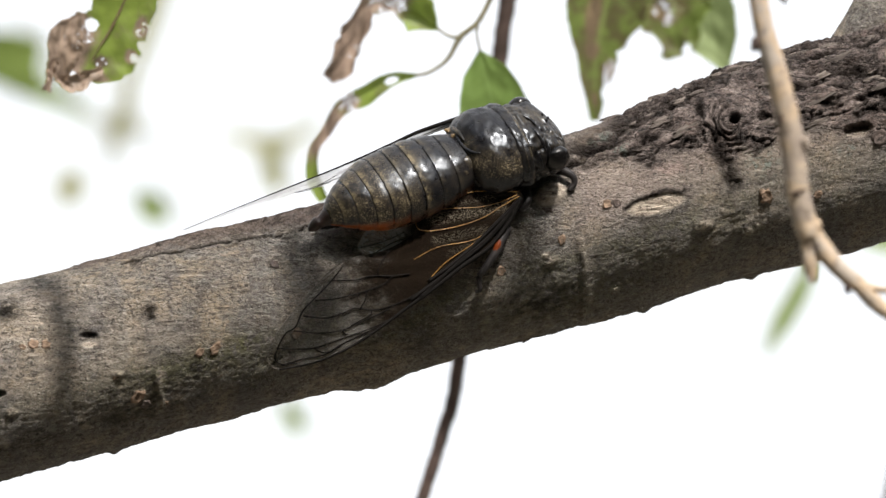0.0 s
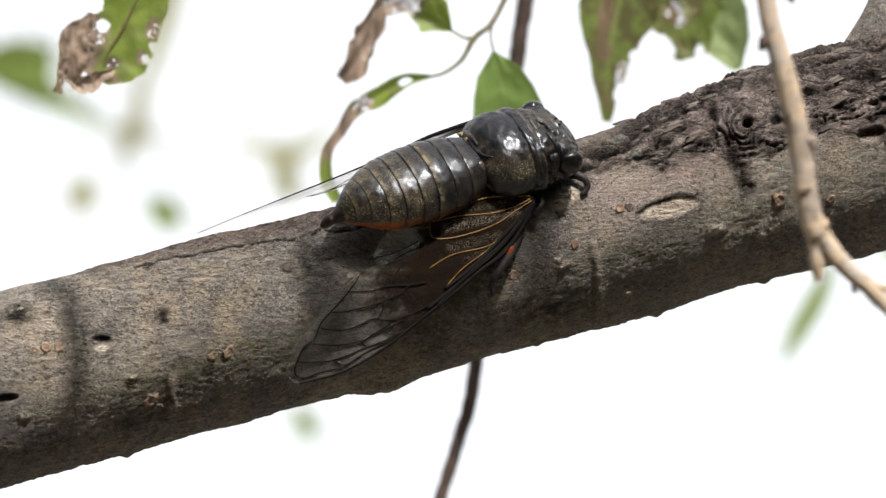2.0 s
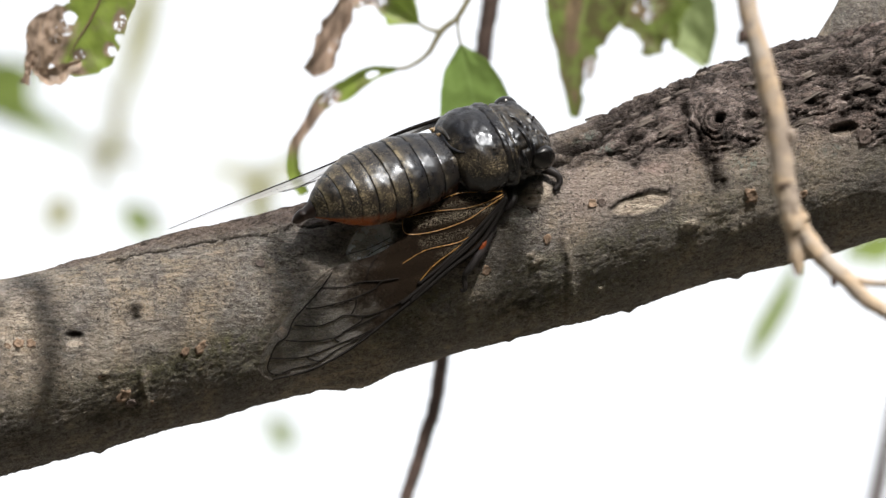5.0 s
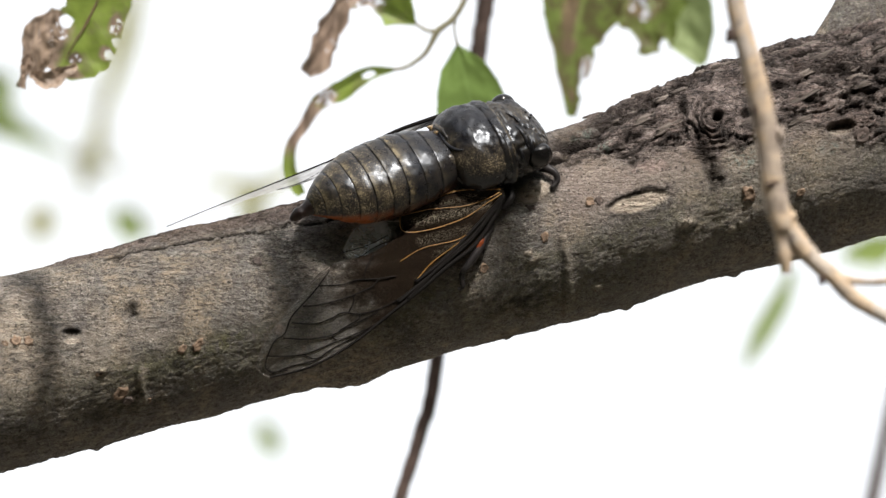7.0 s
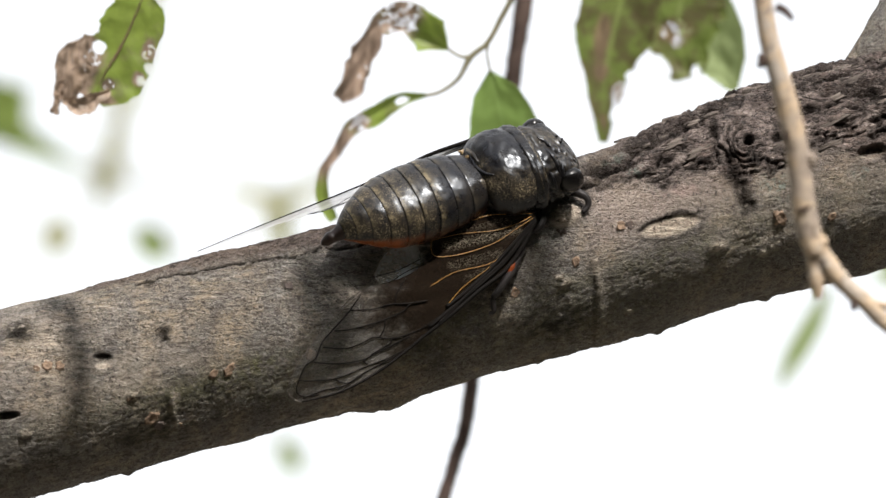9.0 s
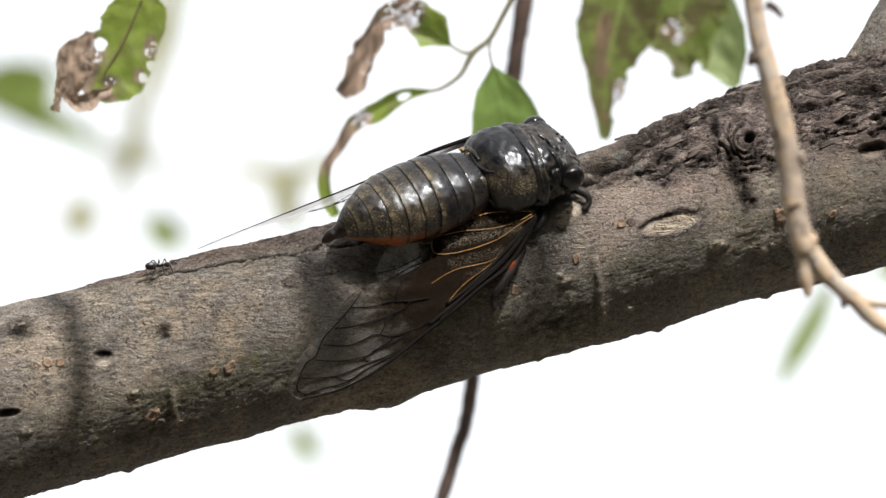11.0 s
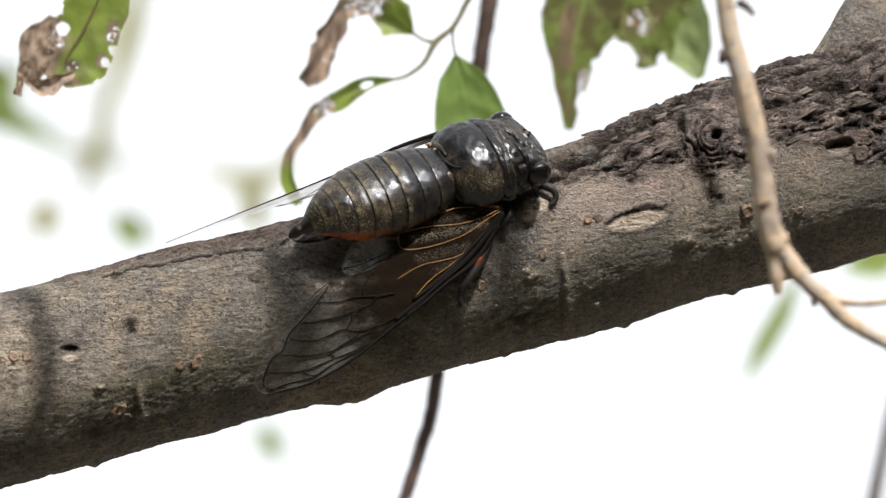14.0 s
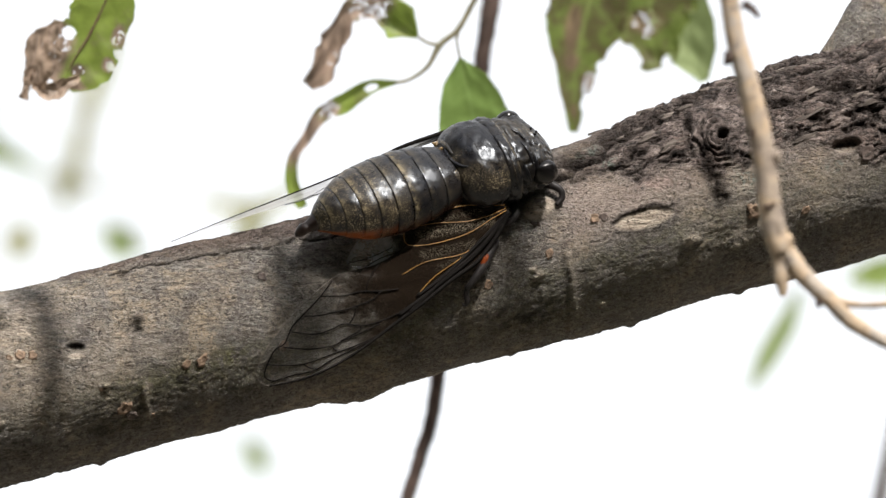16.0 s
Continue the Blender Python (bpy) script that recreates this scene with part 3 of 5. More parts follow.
    rim = blob(u, v, 1161, 361, 60, 24, 14, 3.0) * near - scar
    out += -0.26 * scar + 0.3 * np.clip(rim, 0, 1) + scar * 0.07 * np.sin((v - 0.16 * u) * 11 + 2 * fbm(u * 0.5, v * 0.5, 0 * u, 77, 2))
    pale = 0.95 * scar
    jut = v + 0.5 * fbm(U * 1.3, V * 0.6, W, 79, 3)
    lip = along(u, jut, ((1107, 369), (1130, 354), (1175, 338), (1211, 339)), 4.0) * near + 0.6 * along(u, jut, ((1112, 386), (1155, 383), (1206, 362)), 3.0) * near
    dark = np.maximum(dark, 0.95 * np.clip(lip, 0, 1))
    # smaller eye-shaped scar near the fork, a slot at the far end
    for x, y, rx, ry, tn in ((1518, 231, 26, 13, 14), (-12, 699, 20, 7, 6)):
        s = blob(u, v, x, y, rx, ry, tn, 3.0) * near
        out -= 1.7 * s
        up = blob(u, v, x, y - ry * 0.45, rx * 0.95, ry * 0.6, tn, 2.0) * near
        # shade under each upper edge painted dark, the floor below it paler
        dark = np.maximum(dark, 0.7 * up)
        pale = np.maximum(pale * (1 - s), 0.35 * s * (1 - up))
    # bored hole: shade painted under its overhang, the lit floor painted paler
    hole = blob(u, v, 157, 602, 18, 14, 0, 3.0) * near
    out -= 0.6 * hole * step(v, at(0, 608).y, at(0, 592).y) + 0.25 * hole
    roof_shade = blob(u, v, 157, 592, 17, 5, 0, 3.0) * near
    dark = np.maximum(dark, 0.96 * roof_shade)
    pale = np.maximum(pale, 0.8 * blob(u, v, 158, 610, 16, 6, 0, 2.0) * near)
    # upright ridge, crack along the crest, ragged pits
    ridge = along(u, v, ((1028, 425), (1036, 470), (1040, 520), (1034, 560)), 7) * near
    out += 0.32 * ridge
    pale = np.maximum(pale, 0.30 * ridge * step(v, at(0, 560).y, at(0, 460).y))
    dark = np.maximum(dark, 0.4 * along(u, v, ((1021, 430), (1027, 480), (1028, 560)), 5) * near)
    ridge = along(u, v, ((277, 655), (281, 690), (290, 716)), 5) * near
    out += 0.3 * ridge
    pale = np.maximum(pale, 0.25 * ridge)
    jag = 0.5 * fbm(U * 0.4, V * 0.3, 0 * U, 82, 3) + 0.16 * fbm(U * 1.3, V * 0.6, 0 * U, 80, 2)
    crest = along(u, v + jag, ((215, 467), (300, 446), (360, 436), (440, 422), (480, 420), (540, 405), (600, 400), (680, 385)), 2.3) * near
    crest = crest * step(fbm(U * 0.25, V * 0.2, 0 * U, 81, 2), -0.9, -0.4) * (0.45 + 0.55 * step(fbm(U * 0.7, V * 0.4, 0 * U, 86, 2), -0.3, 0.2))
    out -= 0.55 * crest
    dark = np.maximum(dark, np.clip(1.5 * crest, 0, 0.9))
    chips = along(u, v + jag, ((400, 436), (440, 428), (470, 425), (500, 418), (560, 405)), 8) * near * step(fbm(U * 0.8, V * 1.1, W, 84, 3), 0.0, 0.35)
    out += 0.7 * chips
    line = np.interp(u, [at(x, 0).x for x in (150, 250, 440, 560, 640)], [at(0, y).y for y in (478, 452, 418, 403, 380)])
    crown = step(v - line + 0.5 * fbm(U * 0.6, V * 0.6, W, 83, 3), -0.6, 1.4) * step(-u, -at(1000, 0).x, -at(560, 0).x)
    out += crown * (0.55 * fbm(U * 0.5, arc * 1.1, 0 * U, 85, 4, 0.65) + 0.08)
    dark = np.maximum(dark, 0.42 * crown)
    dark = np.maximum(dark, 0.7 * crown * step(fbm(U * 0.5, arc * 0.9, 0 * U, 88, 4), -0.3, 0.4))
    red = 0.55 * crown * step(fbm(U * 0.2, arc * 0.3, 0 * U, 87, 3), -0.9, 0.0)
    for x, y, r in ((265, 548, 13), (268, 562, 8), (485, 468, 10), (240, 462, 10), (1150, 290, 9), (10, 550, 24)):
        s = blob(u, v, x, y, r * 1.1, r * 0.8, 10, 1.5) * near
        out += s * 0.4 * fbm(U * 1.2, V * 1.2, W, 91, 3)
        dark = np.maximum(dark, 0.92 * s * step(fbm(U * 1.4, V * 1.4, W, 93, 2), -0.6, 0.0))
    # pink-grey patch by the head, torn bit below it
    s = blob(u, v, 976, 345, 28, 19, 20, 2.0) * near
    out += 1.5 * s * (1 + 0.5 * fbm(U * 0.9, V * 0.9, W, 94, 3))
    pale = np.maximum(pale, 0.9 * s * step(fbm(U * 0.8, V * 0.8, W, 96, 3), -0.8, 0.0))
    red = np.maximum(red, 0.35 * s)
    red = np.maximum(red, 0.9 * blob(u, v, 1185, 300, 70, 16, 12, 1.5) * near * step(fbm(U * 0.6, V * 0.6, W, 95, 3), -0.3, 0.3))
    red = np.maximum(red, 0.42 * step(u, at(960, 0).x, at(1060, 0).x) * step(V - C, -0.3 * H, 0.3 * H) * (1 - rough))
    for x, y, r in ((975, 462, 15), (966, 452, 10), (1245, 398, 18), (1322, 404, 22), (1090, 512, 9), (20, 730, 14), (212, 660, 13)):
        s = blob(u, v, x, y, r, r * 0.55, 12, 1.5) * near
        f = fbm(U * 1.1, V * 1.1, W, 97, 3)
        out += s * (0.4 + 0.35 * f)
        pale = np.maximum(pale, 0.8 * s * step(f, -0.4, 0.2))
        dark = np.maximum(dark, 0.4 * s * step(-f, 0.2, 0.5))
    # lumps along the underside
    for x, y, rx, ry, a in ((655, 678, 46, 12, 0.9), (1142, 552, 12, 8, 0.5), (1330, 490, 10, 7, 0.5), (930, 606, 8, 6, 0.4), (205, 797, 10, 6, 0.4)):
        out += a * blob(u, v, x, y, rx, ry, 8, 1.5)
    out += 0.30 * fbm(U * 0.7, arc * 0.5, 0 * U, 99, 4) * step(-np.sin(PH), 0.75, 1.0)
    # weathering: stains with shapes of their own, dark patches by the wing, moss, lichen
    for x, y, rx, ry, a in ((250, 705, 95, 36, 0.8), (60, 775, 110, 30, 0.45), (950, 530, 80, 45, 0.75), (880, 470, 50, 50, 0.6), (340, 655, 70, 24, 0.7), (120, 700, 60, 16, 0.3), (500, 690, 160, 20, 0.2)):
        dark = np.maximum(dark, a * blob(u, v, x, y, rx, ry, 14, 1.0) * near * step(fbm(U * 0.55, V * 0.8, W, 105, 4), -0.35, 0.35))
    # dappled sunlight painted as pale patches at the left; paler bark at the right
    for x, y, rx, ry, a in ((60, 590, 100, 110, 0.4), (230, 620, 110, 60, 0.3), (1330, 360, 90, 40, 0.3), (1480, 300, 80, 40, 0.3), (1190, 325, 130, 32, 0.2), (1350, 290, 60, 30, 0.3), (1080, 320, 60, 24, 0.25)):
        pale = np.maximum(pale, a * blob(u, v, x, y, rx, ry, 14, 1.5) * near * (1 - np.clip(dark * 2, 0, 1)) * (1 - rough) * step(fbm(U * 0.5, V * 0.9, W * 0.3, 111, 4), -0.6, 0.3))
    # tuft of dark moss
    tuft = blob(u, v, 266, 551, 8, 9, 0, 2.0) * near
    out += 0.5 * tuft * fbm(U * 1.5, V * 1.5, W, 112, 2)
    dark = np.maximum(dark, 0.85 * tuft)
    moss = np.zeros_like(U)
    for x, y, rx, ry, a in ((430, 610, 42, 18, 1.0), (330, 650, 190, 30, 0.75), (120, 710, 200, 40, 0.25), (1000, 520, 200, 50, 0.5), (800, 560, 200, 60, 0.2), (1180, 440, 160, 50, 0.35), (1430, 320, 140, 60, 0.2)):
        moss = np.maximum(moss, a * blob(u, v, x, y, rx, ry, 15, 1.0) * near)
    moss = np.maximum(moss, 0.45 * near * step(-np.sin(PH), 0.05, 0.3) * step(np.sin(PH), -0.85, -0.5) * step(fbm(U * 0.10, arc * 0.2, 0 * U, 107, 3), -0.4, 0.4) * step(u, at(60, 0).x, at(300, 0).x))
    lichen = np.zeros_like(U)
    for x, y, rx, ry in ((1098, 262, 18, 12), (1065, 240, 26, 8), (1500, 265, 16, 10), (1350, 290, 30, 20)):
        lichen = np.maximum(lichen, 0.9 * blob(u, v, x, y, rx, ry, 15, 1.0) * near)
    R = 1 + out / H
    V, W = C + (V - C) * R, D + (W - D) * R
    GRID.update(u=us, ph=ph, v=V, w=W, rough=rough)
    n, m = U.shape
    verts = np.stack([U, V, W], -1).reshape(-1, 3) * MM
    i, j = np.meshgrid(np.arange(n - 1), np.arange(m), indexing="ij")
    k = (j + 1) % m
    quads = np.stack([i * m + j, (i + 1) * m + j, (i + 1) * m + k, i * m + k], -1).reshape(-1, 4)
    me = bpy.data.meshes.new("bark")
    me.vertices.add(len(verts))
    me.vertices.foreach_set("co", verts.ravel().astype(np.float32))
    me.loops.add(quads.size + 2 * m)
    caps = np.concatenate([np.arange(m), ((n - 1) * m + np.arange(m))[::-1]])
    me.loops.foreach_set("vertex_index", np.concatenate([quads.ravel(), caps]).astype(np.int32))
    me.polygons.add(len(quads) + 2)
    starts = np.concatenate([np.arange(len(quads)) * 4, [quads.size, quads.size + m]])
    me.polygons.foreach_set("loop_start", starts.astype(np.int32))
    me.update(calc_edges=True)
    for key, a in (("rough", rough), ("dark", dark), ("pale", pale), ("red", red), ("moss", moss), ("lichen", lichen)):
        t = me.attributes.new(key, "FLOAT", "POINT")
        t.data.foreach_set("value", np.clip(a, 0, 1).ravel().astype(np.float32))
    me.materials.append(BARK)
    me.polygons.foreach_set("use_smooth", np.ones(len(me.polygons), dtype=bool))
    me.validate()
    return me


branch = thing("tree_branch", FRAME, "grey-brown tree branch with scaly bark, knots and scars", "branch")
part("bark", branch_bark(), branch)
part("side_limb", tube("side_limb", [at(1490, 160, -32), at(1538, 60, -34), at(1568, -2, -38), at(1605, -70, -44), at(1640, -140, -50)],
                       [6.0, 5.2, 4.9, 4.6, 4.4], BARK, 40, 12, 0.06), branch, "smooth grey limb rising from the fork")


def skin(u, turn):
    """The bark's surface and the way out of it, at u and at an angle round the branch (0 faces the viewer)."""
    i = int(np.clip(np.searchsorted(GRID["u"], u), 2, len(GRID["u"]) - 3))
    j = int(np.clip(np.searchsorted(GRID["ph"][:330], turn), 2, 326))
    at_ = lambda a, b: Vector((GRID["u"][a], GRID["v"][a, b], GRID["w"][a, b]))
    p = at_(i, j)
    c, h, d = (float(x) for x in branch_section(u))
    n = Vector((-0.26 * math.sin(turn) + 0.26 * math.cos(turn), math.sin(turn), math.cos(turn))).normalized()
    return p, n, float(GRID["rough"][i, j])


def flake_mesh(seed):
    """A scale of old bark: long, ragged, thicker at one edge."""
    rng = random.Random(seed)
    n = 18
    top, low = [], []
    for i in range(n):
        a = 2 * math.pi * i / n
        r = 1 + rng.uniform(-0.4, 0.25)
        x, y = 1.6 * math.cos(a) * r, 0.62 * math.sin(a) * r
        top.append((x * 0.94, y * 0.9, 0.22 + 0.10 * y + rng.uniform(-0.06, 0.06)))
        low.append((x, y, -0.35))
    verts = top + low + [(0.1, 0.0, 0.26 + rng.uniform(-0.05, 0.1))]
    faces = [(i, (i + 1) % n, 2 * n) for i in range(n)] + [(n + i, n + (i + 1) % n, (i + 1) % n, i) for i in range(n)]
    me = mesh_of("bark_scale", verts, faces, FLAKE, smooth=False)
    return me


FLAKES = [flake_mesh(s) for s in range(9)]


def bark_scales(count):
    rng = random.Random(5)
    made = 0
    while made < count:
        u, a = rng.uniform(19, 84), rng.uniform(-0.1, 1.75)
        p, n, r = skin(u, a)
        q = at(1291, 212, 12.0)
        if r < 0.75 or (p.x - q.x) ** 2 + (p.y - q.y) ** 2 < 24:
            continue
        x = Vector((1.0, 0.42 + rng.uniform(-0.35, 0.3), LEAN))
        x = (x - n * x.dot(n)).normalized()
        y = n.cross(x)
        k = rng.choice((0.4, 0.5, 0.6, 0.8, 1.0, 1.2))
        lean = rng.uniform(-0.1, 0.38)
        y2, n2 = (y * math.cos(lean) + n * math.sin(lean)), (n * math.cos(lean) - y * math.sin(lean))
        ob = part("bark_scale", FLAKES[rng.randrange(len(FLAKES))], branch)
        sx, sy, sz = k * rng.uniform(0.8, 2.1), k * rng.uniform(0.6, 1.3), rng.uniform(0.4, 1.1)
        p = (p - n * 0.1) * MM
        ob.matrix_local = Matrix(((x.x * sx, y2.x * sy, n2.x * sz, p.x), (x.y * sx, y2.y * sy, n2.y * sz, p.y), (x.z * sx, y2.z * sy, n2.z * sz, p.z), (0, 0, 0, 1)))
        made += 1


bark_scales(90)


def bud(x, y, rx, ry, material, seed=0.0):
    p, n = on_branch(x, y)
    turn = n.to_track_quat("Z", "Y").to_matrix()
    part("bud_scar", ball("bud_scar", p - n * 0.05, (rx * SCALE, ry * SCALE, min(rx, ry) * SCALE * 0.42), material, turn, 16, 22, 0.6, seed, 0.7), branch)


for _i, (_x, _y, _rx, _ry, _m) in enumerate((
        (58, 609, 9, 8, BUD), (81, 609, 8, 8, BUD), (39, 614, 6, 5, BUD), (381, 617, 12, 8, BUD), (354, 624, 9, 6, BUD), (208, 662, 11, 7, BUD),
        (246, 702, 12, 10, BUD), (258, 716, 9, 8, BUD_DARK), (292, 716, 8, 6, BUD), (439, 466, 8, 6, BUD), (486, 468, 8, 8, BUD_DARK),
        (1075, 362, 8, 8, BUD), (1091, 360, 7, 8, BUD_DARK), (1356, 347, 12, 13, BUD), (970, 366, 10, 11, BUD_DARK), (887, 480, 9, 8, BUD),
        (995, 425, 9, 7, BUD), (1090, 517, 8, 5, BUD), (1555, 243, 16, 14, BUD_DARK), (525, 590, 10, 8, BUD), (1448, 345, 9, 6, BUD))):
    bud(_x, _y, _rx, _ry, _m, seed=_i * 1.7)


# ---- the cicada ----
from mathutils.bvhtree import BVHTree
_x = Vector((0.91, 0.29, -0.35)).normalized()
_z = Vector((0.0, 0.74, 0.67))
_z = (_z - _x * _z.dot(_x)).normalized()
_y = _z.cross(_x)
BODY = Matrix(((_x.x, _y.x, _z.x, -1.1), (_x.y, _y.y, _z.y, 13.3), (_x.z, _y.z, _z.z, 16.4), (0, 0, 0, 1)))
BODY_M = Matrix.Translation(BODY.translation * MM) @ BODY.to_3x3().to_4x4()
TO_BODY = BODY.inverted()


def bp(x, y, w):
    """A point of the layout grid at depth w, in the insect's own frame (head towards +x, back towards +z)."""
    return TO_BODY @ at(x, y, w)


def loft(name, rows, material, around=44, power=2.25, attrs=None, caps=True, rough=0.0, seed=0.0, carve=None):
    """Cross sections (x, half width, rise, drop, z of the middle) skinned into one shell."""
    verts, faces, values = [], [], {k: [] for k in (attrs or {})}
    for x, a, up, down, zc in rows:
        for j in range(around):
            f = 2 * math.pi * j / around
            cy, cz = math.cos(f), math.sin(f)
            y = a * math.copysign(abs(cy) ** (2 / power), cy)
            z = (up if cz > 0 else down) * math.copysign(abs(cz) ** (2 / power), cz)
            p = Vector((x, y, zc + z))
            if rough:
                p += Vector((0, y, z)) * (rough * noise.fractal(p * 0.7 + Vector((seed, 0, 0)), 1.0, 2.0, 4))
            if carve:
                p += Vector((0, y, z)) * carve(p.x, p.y, p.z)
            verts.append(p)
            for k, fn in (attrs or {}).items():
                values[k].append(fn(x, y, z, f))
    n = len(rows)
    for i in range(n - 1):
        for j in range(around):
            k = (j + 1) % around
            faces.append((i * around + j, (i + 1) * around + j, (i + 1) * around + k, i * around + k))
    if caps:
        faces.append(tuple(range(around))[::-1])
        faces.append(tuple((n - 1) * around + j for j in range(around)))
    return mesh_of(name, verts, faces, material, values)


def spread(rows, count):
    """Sections between the given ones, smoothly."""
    xs = np.linspace(0, 1, len(rows))
    ts = np.linspace(0, 1, count)
    out = []
    for t in ts:
        i = min(int(t * (len(rows) - 1)), len(rows) - 2)
        f = t * (len(rows) - 1) - i
        p = [np.array(rows[max(0, min(len(rows) - 1, i + k))]) for k in (-1, 0, 1, 2)]
        out.append(tuple(0.5 * (2 * p[1] + (p[2] - p[0]) * f + (2 * p[0] - 5 * p[1] + 4 * p[2] - p[3]) * f * f + (3 * p[1] - p[0] - 3 * p[2] + p[3]) * f ** 3)))
    return out


AB_X = (-21.6, -20.5, -19.4, -17.7, -15.2, -12, -8, -4, 0, 3, 6)
AB_A = (0.5, 1.8, 2.9, 4.1, 5.5, 6.8, 7.2, 7.3, 6.9, 5.9, 4.8)
AB_UP = (0.5, 1.9, 3.0, 3.9, 4.7, 5.3, 5.6, 5.7, 5.3, 4.7, 4.0)
AB_DN = (0.3, 0.7, 1.3, 2.3, 3.8, 5.0, 5.6, 5.5, 4.6, 4.6, 4.6)
AB_Z = (-1.6, -1.5, -1.2, -0.9, -0.6, -0.35, -0.2, 0, 0, 0, 0)


def abdomen_row(x, k):
    return (x, np.interp(x, AB_X, AB_A) * k, np.interp(x, AB_X, AB_UP) * k, np.interp(x, AB_X, AB_DN) * k, np.interp(x, AB_X, AB_Z))


cicada = thing("cicada", FRAME @ BODY_M, "large black cicada with gold dusting resting on the branch", "cicada")
low = lambda lim: (lambda x, y, z, f: float(1 / (1 + math.exp((z - lim) * 4))) if x > -25 else 0.0)
abdomen = part("abdomen", loft("abdomen", [abdomen_row(x, 0.93) for x in np.linspace(-20.5, 5.5, 30)], SHELL,
                               attrs={"gold": lambda *a: 0.0, "orange": low(-2.4)}), cicada, "black ringed abdomen with orange edge")
JOINTS = (5.2, 1.3, -2.0, -5.3, -8.2, -11.2, -14.0, -16.7, -19.0, -20.6)
for _i in range(9):
    _a, _b = JOINTS[_i], JOINTS[_i + 1]
    _rows = []
    for _t, _k in ((-0.10, 0.970), (0.0, 0.984), (0.05, 0.993), (0.10, 1.0), (0.2, 1.009), (0.35, 1.017), (0.5, 1.020), (0.72, 1.020), (0.84, 1.017), (0.90, 1.017), (0.94, 1.016), (0.97, 1.013), (1.0, 1.004), (1.02, 0.978)):
        _rows.append(abdomen_row(_a + (_b - _a) * _t, _k))
    _g = (0.03, 0.05, 0.15, 0.3, 0.62, 0.78, 0.78, 0.55, 0.75)[_i]

    def _gold(x, y, z, f, g=_g, a=_a, b=_b):
        t = (x - a) / (b - a)
        lit = float(step(t, 0.0, 0.14) * (1 - step(t, 0.86, 0.95)))
        return g * (0.15 + 0.85 * lit) * (0.45 + 0.75 * float(np.clip((4.4 - z) / 3, 0, 1))) * float(step(z, -3.2, -1.4))

    part("tergite", loft("tergite", _rows, SHELL, 88, caps=False, rough=0.022, seed=_i, attrs={
        "gold": _gold, "rim": (lambda g, a, b: lambda x, y, z, f: g * float(step((x - a) / (b - a), 0.62, 0.88) * (1 - step((x - a) / (b - a), 0.95, 1.0))))((0.1, 0.2, 0.75, 0.3, 0.5, 0.6, 0.5, 0.7, 0.4)[_i], _a, _b),
        "orange": (lambda k: lambda x, y, z, f: k * float(step(-math.sin(f), -0.06, 0.16)))(1.0 if _i > 4 else 0.5 if _i > 3 else 0.12)}), abdomen)
part("anal_tube", loft("anal_tube", spread([(-19.6, 2.1, 1.7, 1.2, -1.1), (-20.9, 1.5, 1.3, 0.9, -1.5), (-22.0, 1.05, 0.95, 0.75, -1.8), (-22.7, 1.15, 1.0, 0.8, -2.0), (-23.6, 0.8, 0.6, 0.6, -2.4), (-24.2, 0.2, 0.15, 0.2, -2.7)], 18),
                       TAIL_BROWN, 24, rough=0.10), abdomen, "dark reddish brown tail tip")

zero = {"gold": lambda *a: 0.0, "orange": lambda *a: 0.0}


def crease(x, y, z, depth, size, seed):
    """Sunken folds between small swellings."""
    n = noise.fractal(Vector((x * size + seed, y * size, z * size)), 1.0, 2.0, 3)
    return -depth * math.exp(-abs(n) * 7) + 0.5 * depth * noise.noise(Vector((x * size * 2, y * size * 2, z * size * 2 + seed)))


def scutum_gold(x, y, z, f):
    """Gold hair low on the flanks and along the hind rim of the back plate."""
    side = float(np.clip((6.3 - z) / 3.4, 0.0, 1) * step(z, 0.4, 2.4))
    return 0.7 * side * (0.35 + 0.65 * float(step(x, 5.0, 8.5))) + 0.5 * float(1 - step(x, 4.4, 6.2)) * float(step(z, 2.0, 4.0))


scutum_rows = spread([(3.6, 2.0, 1.2, 3.6, 1.9), (4.2, 4.6, 3.2, 4.4, 0.9), (5.4, 6.7, 5.2, 5.0, 0.3), (7.4, 8.1, 6.75, 5.3, 0.1), (9.4, 8.5, 7.15, 5.4, 0), (11.2, 8.3, 6.95, 5.4, 0), (12.6, 7.9, 6.45, 5.2, 0), (13.4, 7.3, 5.9, 5.0, 0)], 70)
scutum_mesh = loft("scutum", scutum_rows, SHELL, 110, 2.2, rough=0.022, attrs={"gold": scutum_gold, "orange": lambda *a: 0.0},
                   carve=lambda x, y, z: crease(x, y, z, 0.014, 0.2, 3.0))
scutum = part("scutum", scutum_mesh, cicada, "glossy black domed back plate")
